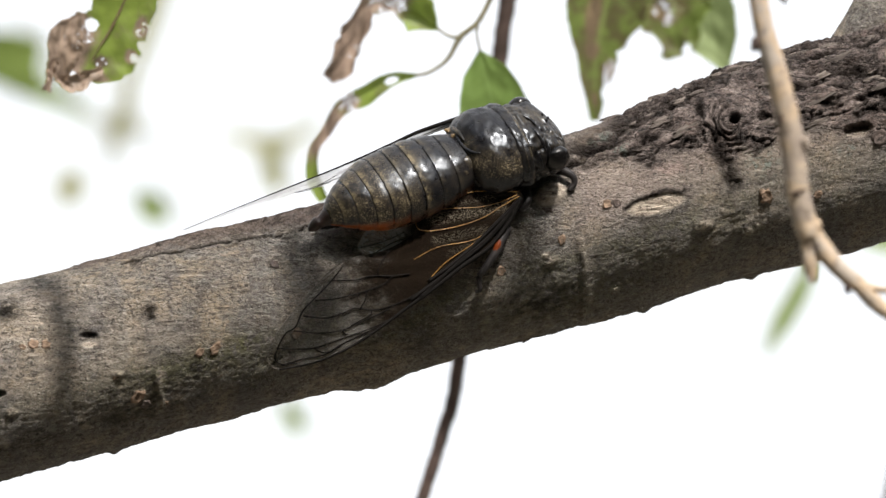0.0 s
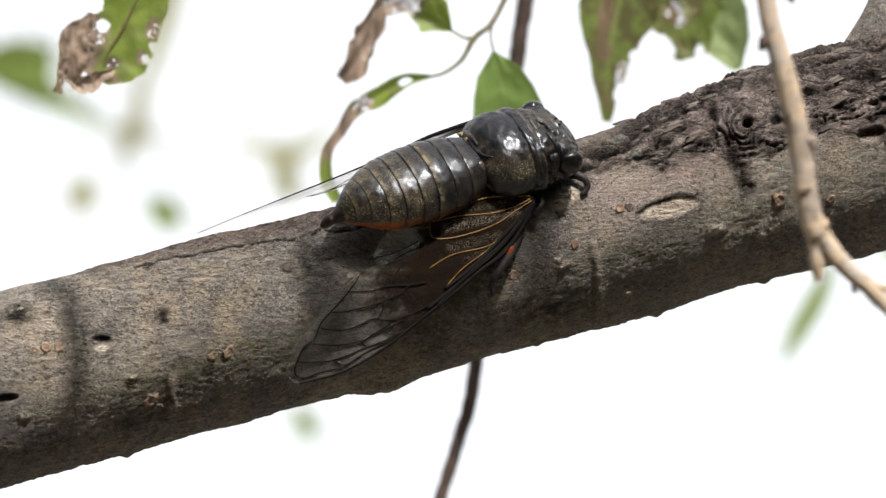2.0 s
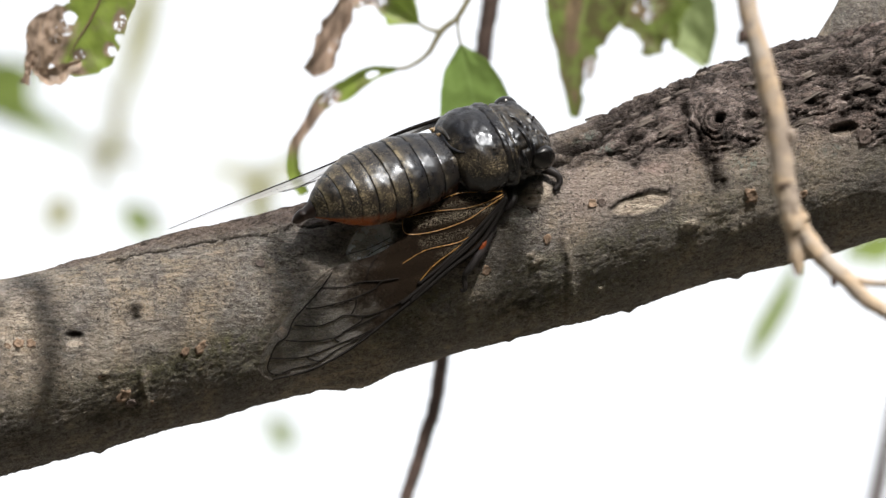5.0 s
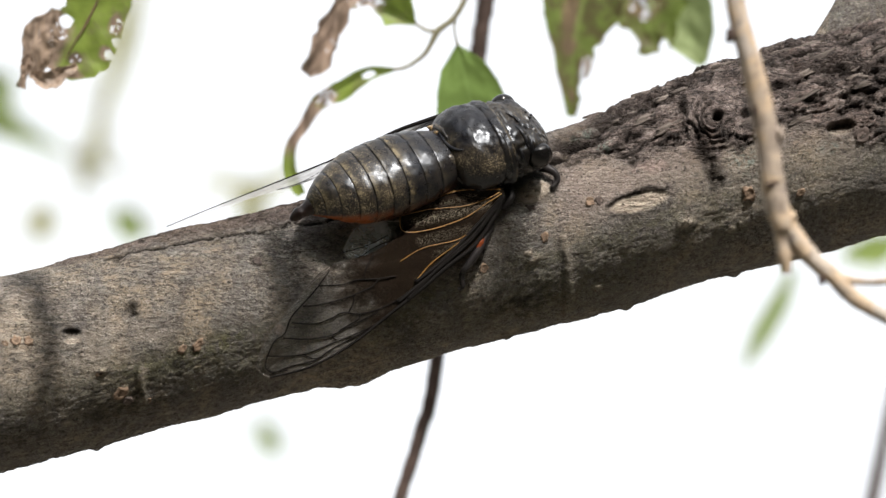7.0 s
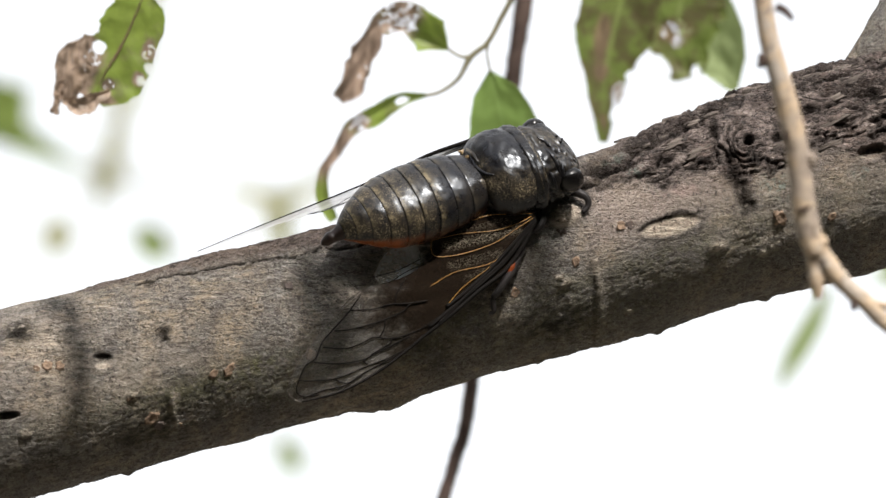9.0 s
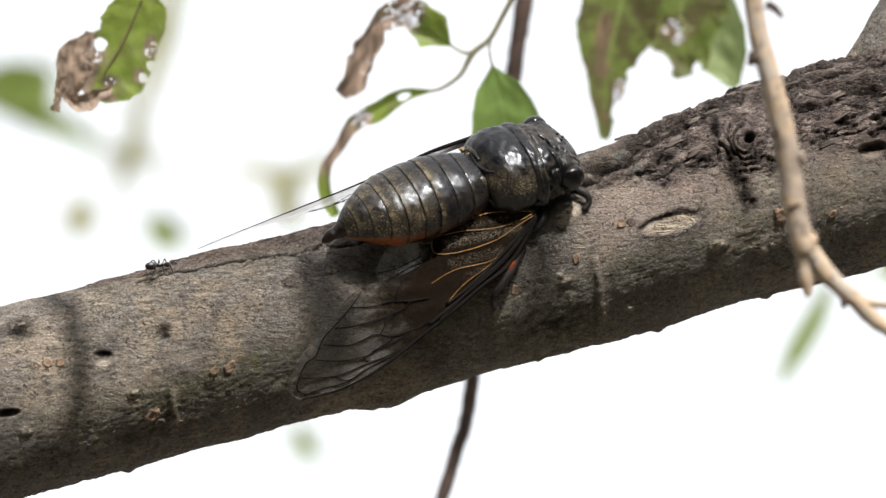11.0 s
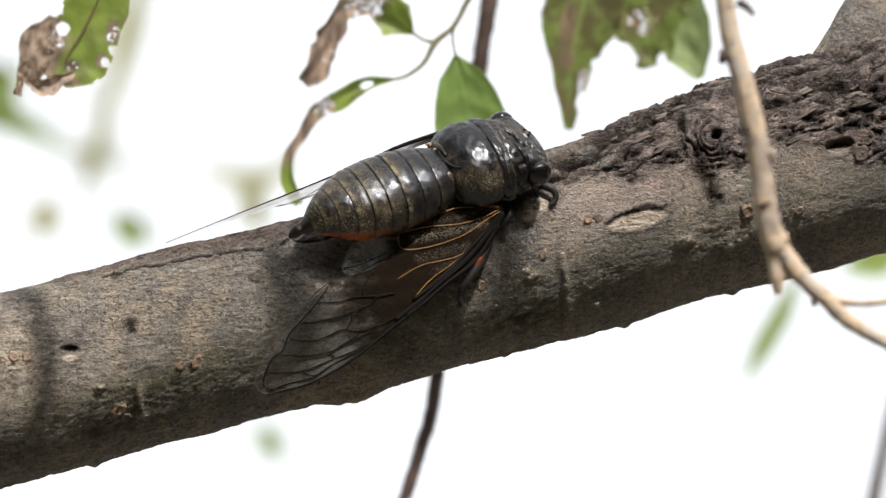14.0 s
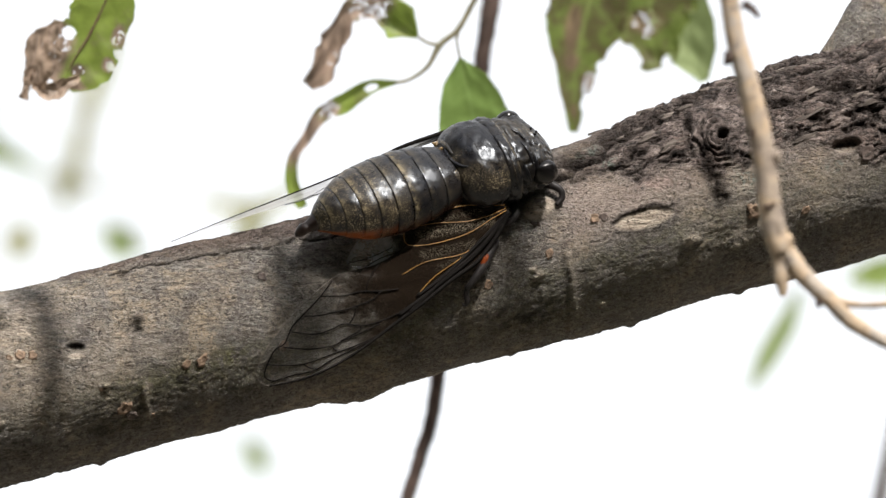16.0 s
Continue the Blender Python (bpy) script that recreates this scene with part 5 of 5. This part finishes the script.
leaf("leaf", [at(1210, -110, WR - 6), at(1190, -40, WR - 6), at(1185, 30, WR - 6), at(1205, 100, WR - 6)], [4, 70, 86, 84, 70, 50, 24], LEAF_SPOTTED, hanging_leaves, "ragged leaf with holes",
     holes=((0.83, -0.95, 0.10, 0.4), (0.97, 0.5, 0.06, 0.3)), ragged=0.3, cup=0.25, seed=6.0, lace=((0.62, -0.05, 0.11, 0.42),))
leaf("leaf", [at(1205, -100, WR - 14), at(1230, -20, WR - 14), at(1256, 50, WR - 14), at(1284, 122, WR - 14)], [3, 42, 56, 56, 42, 8], LEAF_PALE, hanging_leaves, "pale green folded leaf", cup=0.3, tilt=0.3, seed=7.0)

# leaf with a dry rolled edge
WL = -115.0
eaten_leaf = thing("eaten_leaf_twig", FRAME, "hanging green leaf with holes and dry brown rolled side", "leaf")
part("stem", tube("stem", [at(300, -150, WL), at(262, -90, WL), at(235, -45, WL)], [0.5, 0.4, 0.3], TWIG_GREEN, 8), eaten_leaf)
leaf("leaf", [at(240, -60, WL), at(224, -4, WL), at(199, 48, WL), at(169, 98, WL), at(147, 136, WL)], [4, 42, 55, 60, 64, 70, 70, 57, 24], LEAF, eaten_leaf, "green leaf eaten into holes, brown and dry along one side",
     holes=((0.60, -0.50, 0.06, 0.17), (0.66, 0.86, 0.035, 0.13), (0.49, -1.0, 0.07, 0.22), (0.55, 1.0, 0.035, 0.2)),
     dead=((0.84, -0.75, 0.26, 0.62), (0.64, -0.85, 0.10, 0.4), (0.43, 0.72, 0.08, 0.2), (0.66, 0.8, 0.05, 0.2), (0.83, 0.22, 0.05, 0.16), (0.95, 0.6, 0.05, 0.3)),
     ragged=0.16, cup=0.2, seed=8.0, lace=((0.44, 0.78, 0.07, 0.22), (0.82, 0.25, 0.05, 0.16), (0.74, -0.5, 0.10, 0.3)))
part("midrib", tube("midrib", [at(240, -46, WL + 1.2), at(223, -4, WL + 0.6), at(198, 48, WL + 0.6), at(176, 84, WL + 0.6), at(160, 112, WL + 0.6)], [0.16, 0.18, 0.22, 0.16, 0.08], MIDRIB, 8, 10, 0.6), eaten_leaf, "brown dry midrib")
leaf("dry_edge", [at(140, 28, WL + 3), at(120, 64, WL + 3.5), at(110, 108, WL + 3.5), at(106, 142, WL + 3)], [6, 24, 31, 30, 24, 10], LEAF_DRY, eaten_leaf, "dry brown rolled leaf edge", dead=((0.5, 0, 2, 3),), ragged=0.25, cup=0.6, seed=9.0, lace=((0.35, 0.3, 0.25, 0.5),))
leaf("dry_fold", [at(98, 138, WL + 3), at(122, 146, WL + 3.5), at(148, 142, WL + 3), at(182, 122, WL + 2)], [5, 14, 17, 12, 4], LEAF_DRY, eaten_leaf, "dry folded lower margin", dead=((0.5, 0, 2, 3),), ragged=0.4, cup=0.8, seed=12.0, long=60, wide=20)
leaf("leaf_tip", [at(98, 106, WL + 4), at(91, 126, WL + 4), at(87, 146, WL + 4), at(82, 162, WL + 4)], [8, 10, 7, 6, 9], LEAF_DRY, eaten_leaf, "curled dry leaf tip", dead=((0.5, 0, 2, 3),), ragged=0.3, cup=1.2, seed=10.0)

# straight dark stem behind the branch
WS = -330.0
dark_stem = thing("bare_stem", FRAME, "thin dark bare stem with small nodes behind the branch", "stem")
part("stem", tube("stem", [at(922, -160, WS), at(900, -10, WS), at(880, 130, WS), at(847, 350, WS), at(813, 630, WS), at(799, 720, WS), at(790, 745, WS), at(774, 800, WS), at(748, 880, WS), at(706, 1010, WS)],
                  [1.75, 1.7, 1.6, 1.5, 1.45, 1.35, 1.4, 1.3, 1.3, 1.25], TWIG_DARK, 14, 14, 0.18), dark_stem)
for _x, _y in ((801, 736), (807, 668), (758, 842)):
    part("node", ball("node", at(_x, _y, WS + 0.4), (0.75, 1.0, 0.8), TWIG_DARK, None, 8, 10, 0.4, _x), dark_stem)

# pale forked twig in front of the branch
WF = 240.0
pale_twig = thing("forked_twig", FRAME, "pale tan bare twig forking in front of the branch", "twig")
part("stem", tube("stem", [at(1328, -120, WF), at(1340, -20, WF), at(1352, 50, WF), at(1375, 130, WF), at(1395, 215, WF), at(1407, 290, WF), at(1414, 345, WF), at(1425, 395, WF), at(1436, 420, WF)],
                  [1.35, 1.4, 1.5, 1.65, 1.8, 1.7, 1.75, 1.8, 1.75], TWIG_PALE, 16, 14, 0.04, 2.0), pale_twig)
part("stub", tube("stub", [at(1428, 405, WF), at(1430, 440, WF), at(1434, 470, WF), at(1438, 500, WF)], [1.35, 1.1, 1.15, 0.6], TWIG_PALE, 14, 8, 0.25, 5.0), pale_twig, "short dead stub at the fork")
part("side_shoot", tube("side_shoot", [at(1434, 408, WF), at(1455, 440, WF), at(1485, 475, WF), at(1520, 505, WF), at(1560, 545, WF), at(1640, 590, WF)], [1.4, 1.5, 1.35, 1.3, 1.2, 1.0], TWIG_PALE, 14, 10, 0.16, 7.0), pale_twig)
part("side_shoot", tube("side_shoot", [at(1520, 503, WF), at(1555, 512, WF), at(1600, 514, WF), at(1660, 505, WF)], [0.8, 0.6, 0.55, 0.5], TWIG_PALE, 10, 8, 0.12, 9.0), pale_twig)
for _x, _y, _r, _m in ((1424, 254, 1.0, TWIG_PALE), (1384, 208, 1.1, TWIG_DARK), (1338, 78, 1.0, TWIG_DARK), (1412, 340, 0.6, TWIG_DARK), (1446, 402, 0.9, TWIG_PALE), (1500, 510, 0.7, TWIG_DARK)):
    part("bud", ball("bud", at(_x, _y, WF + 0.5), (_r * 0.8, _r * 1.25, _r), _m, None, 8, 10, 0.4, _x), pale_twig)
part("spur", tube("spur", [at(1362, -18, WF), at(1378, -10, WF), at(1392, 6, WF)], [0.7, 0.6, 0.35], TWIG_DARK, 9), pale_twig)
part("leaf_scar", tube("leaf_scar", [at(1400, 343, WF + 1.8), at(1412, 340, WF + 1.9), at(1424, 336, WF + 1.6)], [0.2, 0.35, 0.2], TWIG_DARK, 8), pale_twig)


# far leaves of other shrubs, out of focus
TO_FRAME = FRAME.inverted()


def far_twig(w, label, stem, leaves, out, material=LEAF_FAR):
    """Leaves on a long thin shoot that arches over, out of the view, and down to the ground."""
    root = thing("distant_twig", FRAME, label, "twig", "distant leafy twigs")
    k = (RANGE - w) / RANGE
    end = FRAME @ (at(out, 441, w) * MM)
    foot = TO_FRAME @ Vector((end.x, end.y, -0.15)) / MM
    path = [at(x, y, w) for x, y in stem][::-1] + [at((stem[0][0] + out) / 2, -420, w), at(out, -150, w)] + [at(out, 441, w).lerp(foot, i / 14) for i in range(15)]
    part("stem", tube("stem", path, [0.2 * k] * len(stem) + [0.4 * k, 0.6 * k] + [1.0 * k] * 15, TWIG_GREEN, 8, 4), root)
    for i, (pts, widths) in enumerate(leaves):
        leaf("leaf", [at(x, y, w + 4 * i) for x, y in pts], widths, material, root, cup=0.2, tilt=0.15, seed=20 + i + w, long=20, wide=8)
    return root


shrub_a = far_twig(-3200.0, "blurred bright green leaves on a distant twig", [(-160, -80), (-90, 20), (-60, 70)], [
    (((-70, 82), (20, 130), (90, 168), (165, 206)), [20, 34, 30, 18, 5]), (((-40, 92), (20, 98), (76, 104)), [26, 46, 46, 36])], -700)
shrub_b = far_twig(-4200.0, "pale blurred leaves drooping on a distant twig", [(350, -200), (330, -160), (320, -120)], [
    (((300, -120), (272, 0), (238, 130)), [10, 26, 12]), (((234, 100), (224, 180), (212, 260)), [6, 19, 6]), (((222, 170), (205, 220), (190, 300)), [4, 15, 5]),
    (((130, 200), (200, 224), (290, 240)), [4, 13, 4]), (((140, 300), (125, 330), (115, 365)), [14, 32, 16])], -900, LEAF_OLIVE)
shrub_c = far_twig(-3000.0, "single blurred green leaf on a distant twig", [(150, 180), (210, 290), (240, 337)], [(((240, 337), (266, 364), (300, 392)), [8, 32, 12])], -800)
shrub_d = far_twig(-3600.0, "olive blurred leaves on a distant forking twig", [(640, 60), (600, 160), (560, 212)], [
    (((570, 205), (500, 254), (390, 236)), [6, 20, 8]), (((486, 250), (480, 290), (500, 345)), [12, 28, 12])], 2400, LEAF_OLIVE)
shrub_e = far_twig(-1700.0, "narrow blurred leaf hanging on a distant twig", [(1480, 320), (1460, 390), (1442, 450)], [(((1442, 450), (1418, 510), (1385, 568), (1352, 632)), [7, 19, 19, 4])], 2300)
shrub_f = far_twig(-1900.0, "blurred green leaf on a distant twig", [(1760, 300), (1700, 360), (1640, 400)], [(((1640, 398), (1590, 418), (1525, 430)), [10, 34, 10])], 2300)
shrub_g = far_twig(-3600.0, "faint blurred leaf low on a distant twig", [(430, 560), (480, 660), (505, 715)], [(((500, 705), (520, 740), (540, 770)), [8, 26, 10])], -800)
far_stem = thing("distant_shrub", FRAME, "blurred dark bare stem of a distant shrub", "stem")
_f = TO_FRAME @ Vector(((FRAME @ (at(1480, 1300, -900) * MM)).x, (FRAME @ (at(1480, 1300, -900) * MM)).y, -0.1)) / MM
part("stem", tube("stem", [at(1640, 560, -900), at(1604, 740, -900), at(1572, 900, -900), at(1535, 1080, -900)] + [at(1480, 1300, -900).lerp(_f, i / 12) for i in range(13)], [1.0, 1.5] + [1.8] * 15, TWIG_DARK, 10, 6, 0.1), far_stem)


# ---- ants ----
def make_ant(label):
    """A black ant, about 5 long, head towards +x, standing on z = 0."""
    k = 1.25
    vec = lambda x, y, z: Vector((x, y, z)) * k
    a = thing("ant", FRAME, label, "ant")
    for name, c, r in (("gaster", (-1.15, 0, 0.95), (0.85, 0.55, 0.55)), ("thorax", (0.15, 0, 0.95), (0.62, 0.27, 0.30)), ("waist", (-0.42, 0, 0.90), (0.2, 0.14, 0.22)), ("head", (1.1, 0, 0.95), (0.5, 0.42, 0.36))):
        part(name, ball(name, vec(*c), [x * k for x in r], ANT_MAT, None, 12, 14), a)
    for s in (1, -1):
        for x, f in ((0.45, 1.1), (0.15, 0.1), (-0.1, -1.1)):
            part("leg", tube("leg", [vec(x, s * 0.15, 0.85), vec(x + f * 0.5, s * 0.8, 1.45), vec(x + f * 0.95, s * 1.25, 0.5), vec(x + f * 1.15, s * 1.45, 0.0)], [0.13, 0.11, 0.08, 0.05], ANT_MAT, 6, 4), a)
        part("antenna", tube("antenna", [vec(1.45, s * 0.15, 1.05), vec(1.9, s * 0.5, 1.35), vec(2.4, s * 0.6, 0.95)], [0.06, 0.06, 0.05], ANT_MAT, 6, 4), a)
    return a


ant = make_ant("small black ant running over the branch")


def branch_pose(u, turn, heading, lift=0.0):
    """A walker on the bark: place along the branch, degrees round it (0 faces the viewer, 90 is the crest), heading in degrees (0 to the right)."""
    c, h, d = (float(a) for a in branch_section(u))
    f = radians(turn)
    n = Vector((0.0, math.sin(f), math.cos(f)))
    fwd = Vector((1.0, 0.26, LEAN))
    fwd = (fwd - n * fwd.dot(n)).normalized()
    side = n.cross(fwd)
    g = radians(heading)
    x = fwd * math.cos(g) + side * math.sin(g)
    y = n.cross(x)
    p = Vector((u, c, d)) + n * (h * 1.0 + lift)
    m = Matrix(((x.x, y.x, n.x, p.x * MM), (x.y, y.y, n.y, p.y * MM), (x.z, y.z, n.z, p.z * MM), (0, 0, 0, 1)))
    return FRAME @ m


# ---- what moves ----
def sway(u, v):
    return FRAME @ Matrix.Translation((u * MM, v * MM, 0))


def turn_wing(k):
    """The lowered wing turned about its root by k times its lift."""
    p = at(925, 347, 16.2) * MM
    m = Matrix.Translation(p) @ Matrix.Rotation(radians(-2.6 * k), 4, "Z") @ Matrix.Translation(-p)
    return BODY_M.inverted() @ m @ BODY_M


def droop(k):
    p = Vector((5.0, 0, 0)) * MM
    return Matrix.Translation(p) @ Matrix.Rotation(radians(-3.4 * k), 4, "Y") @ Matrix.Translation(-p)


def motions():
    wing_rows = [(t, turn_wing(k)) for t, k in ((0, 1.0), (0.5, 0.58), (1, 0.22), (1.5, 0.1), (2, 0.08), (3, 0.04), (4, 0.0), (14.4, 0.0), (15, 0.22), (15.5, 0.38), (16, 0.62))]
    walk(forewing, wing_rows)
    walk(hindwing, wing_rows)
    walk(abdomen, [(t, droop(k)) for t, k in ((0, 1.0), (0.5, 0.5), (1, 0.3), (1.5, 0.08), (2, 0.0), (9, 0.0), (16, 0.0))])
    walk(eaten_leaf, [(t, sway(u, v)) for t, u, v in (
        (0, 0.0, 0.0), (0.5, 0.09, 0.1), (1, 0.13, -0.62), (1.5, -0.47, 0.15), (2, -0.33, 0.45), (2.5, -0.3, 1.07), (3, -0.63, 1.3), (3.5, -0.46, 1.26), (4, -0.74, 1.63),
        (6.5, -1.52, 0.03), (7, -1.57, 0.0), (7.5, -1.56, -0.13), (8, -1.46, -0.01), (8.5, -1.16, -0.21), (9, -1.21, -0.2), (11.5, -1.05, -0.1), (12, -1.04, 0.54), (12.5, -1.55, 1.28),
        (13, -1.33, 1.63), (13.5, -1.4, 1.54), (14, -1.95, 1.61), (14.5, -1.83, 1.4), (15, -1.98, 1.82), (15.5, -2.11, 1.27), (16, -2.06, 0.55))])
    walk(leafy_twig, [(t, sway(u, v)) for t, u, v in (
        (0, 0.0, 0.0), (0.5, 0.05, 0.27), (1, 0.48, -0.2), (1.5, 0.02, 0.49), (2, 0.12, 0.52), (2.5, -0.22, 0.63), (3, -0.62, 0.72), (3.5, -0.46, 0.86), (4, -0.95, 1.29),
        (6.5, -0.7, 0.47), (7, -1.06, 0.5), (7.5, -0.92, 0.21), (8, -1.03, 0.57), (8.5, -0.39, 0.14), (9, -0.74, 0.29), (11.5, -0.38, 0.81), (12, -0.89, 1.31), (12.5, -0.94, 1.54),
        (13, -1.02, 1.74), (13.5, -0.96, 1.8), (14, -1.19, 1.86), (14.5, -1.21, 1.48), (15, -1.62, 1.73), (15.5, -1.8, 1.58), (16, -1.59, 1.07))])
    walk(hanging_leaves, [(t, sway(u, v)) for t, u, v in (
        (0, 0.0, 0.0), (0.5, -0.08, 0.28), (1, 0.23, 0.04), (1.5, -0.16, 0.37), (2, -0.15, 0.55), (2.5, -0.37, 0.42), (3, -0.66, 0.43), (3.5, -0.67, 0.45), (4, -0.89, 0.61),
        (6.5, -1.15, 0.31), (7, -1.22, 0.3), (7.5, -1.18, 0.01), (8, -1.24, -0.03), (8.5, -0.75, 0.08), (9, -1.07, 0.02), (11.5, -0.9, 0.18), (12, -1.09, 0.6), (12.5, -1.26, 0.58),
        (13, -1.13, 0.77), (13.5, -1.13, 1.12), (14, -1.43, 1.08), (14.5, -1.5, 0.77), (15, -1.84, 0.92), (15.5, -2.03, 0.69), (16, -1.8, 0.49))])
    walk(pale_twig, [(t, sway(u, v)) for t, u, v in (
        (0, 0.0, 0.0), (0.5, -0.3, 0.21), (1, -0.15, 0.79), (1.5, -0.51, 0.23), (2, -0.86, 0.73), (2.5, -1.32, 0.43), (3, -1.75, -0.67), (3.5, -0.02, 1.07), (4, 0.2, 1.05),
        (6.5, -0.37, 0.93), (7, -1.25, 0.93), (7.5, -1.5, 0.49), (8, -0.97, 0.59), (8.5, -0.27, 1.89), (9, -1.15, 0.77), (11.5, -2.77, 0.76), (12, -1.1, 1.58), (12.5, -1.91, 0.86),
        (13, -1.75, 0.89), (13.5, -2.34, 0.57), (14, -2.16, 0.47), (14.5, -1.28, 1.15), (15, -3.04, -0.49), (15.5, -2.66, -0.11), (16, -2.42, 0.16))])
    walk(dark_stem, [(t, sway(u * 1.165, v * 1.165)) for t, u, v in (
        (0, 0.0, 0.0), (0.5, 0.29, 0.0), (1, 0.38, -0.2), (1.5, 0.67, -0.1), (2, 0.67, 0.0), (2.5, 0.19, -0.19), (3, 0.1, -0.29), (3.5, 0.48, -0.19), (4, 0.29, -0.67),
        (6.5, -1.34, -0.86), (7, -0.86, -0.57), (7.5, -0.96, -0.57), (8, -0.96, -0.67), (8.5, -0.57, -0.48), (9, -0.29, -0.96), (11.5, -0.19, 0.0), (12, -0.57, -0.1), (12.5, -0.38, -0.29),
        (13, -0.29, -0.57), (13.5, -0.48, -0.19), (14, -0.48, -0.19), (14.5, -0.67, -0.48), (15, -1.25, -1.25), (15.5, -1.44, -1.44), (16, -1.44, -1.44))])
    drift = ((0, 0, 0), (1, 16, 12), (2, -2, 8), (3, 2, 36), (4, 8, 49), (6.5, -6, 56), (7, -22, 72), (7.5, -48, 78), (8, -52, 67), (8.5, -49, 55), (9, -51, 51),
             (11.5, -4, 19), (12.5, -21, 28), (13.5, -8, 29), (14.5, -23, 42), (16, -70, 80))
    for twig, w, k, j in ((shrub_a, -3200, 1.0, 1.0), (shrub_b, -4200, 0.95, 0.95), (shrub_c, -3000, 0.5, 0.5), (shrub_d, -3600, 0.25, 1.2), (shrub_g, -3600, 0.6, 0.6)):
        g = SCALE * (RANGE - w) / RANGE
        walk(twig, [(t, sway(x * k * g, -y * j * g)) for t, x, y in drift])
    for twig, w, k in ((shrub_e, -1700, 1.0), (shrub_f, -1900, 1.0)):
        g = k * SCALE * (RANGE - w) / RANGE
        walk(twig, [(t, sway(x * g, -y * g)) for t, x, y in ((0, 0, 0), (1, 10, 0), (2, 8, 5), (3, 0, 5), (4, -5, 10), (6.5, -7, 28), (7, -7, 28), (8, -5, 25), (9, -2, 20), (11.5, 0, 15),
                                                             (12.5, 0, 8), (14.5, 0, 20), (16, -4, 37))])
    walk(ant, [(t, branch_pose(u, a, g)) for t, u, a, g in (
        (0, -66, 185, 10), (8, -62, 170, 0), (10.4, -56, 110, -30), (10.9, -51.5, 72, -10), (11.3, -47.0, 66, 15), (11.4, -46.0, 67, 15), (11.5, -42.0, 88, 15), (11.6, -41.5, 88, 12),
        (11.7, -39.0, 90, 10), (11.8, -31.5, 86, -10), (11.95, -17.0, 30, -30), (12.1, -2.6, -15, -20), (12.2, 4.2, -44, -15), (12.3, 2.4, -86, -80), (12.4, 2.3, -96, -150), (12.5, 2.8, -96, -150),
        (12.6, 2.8, -95, -190), (12.7, 2.4, -135, -230), (13.2, -4, -170, -200), (16, -12, -175, -180))])


motions()
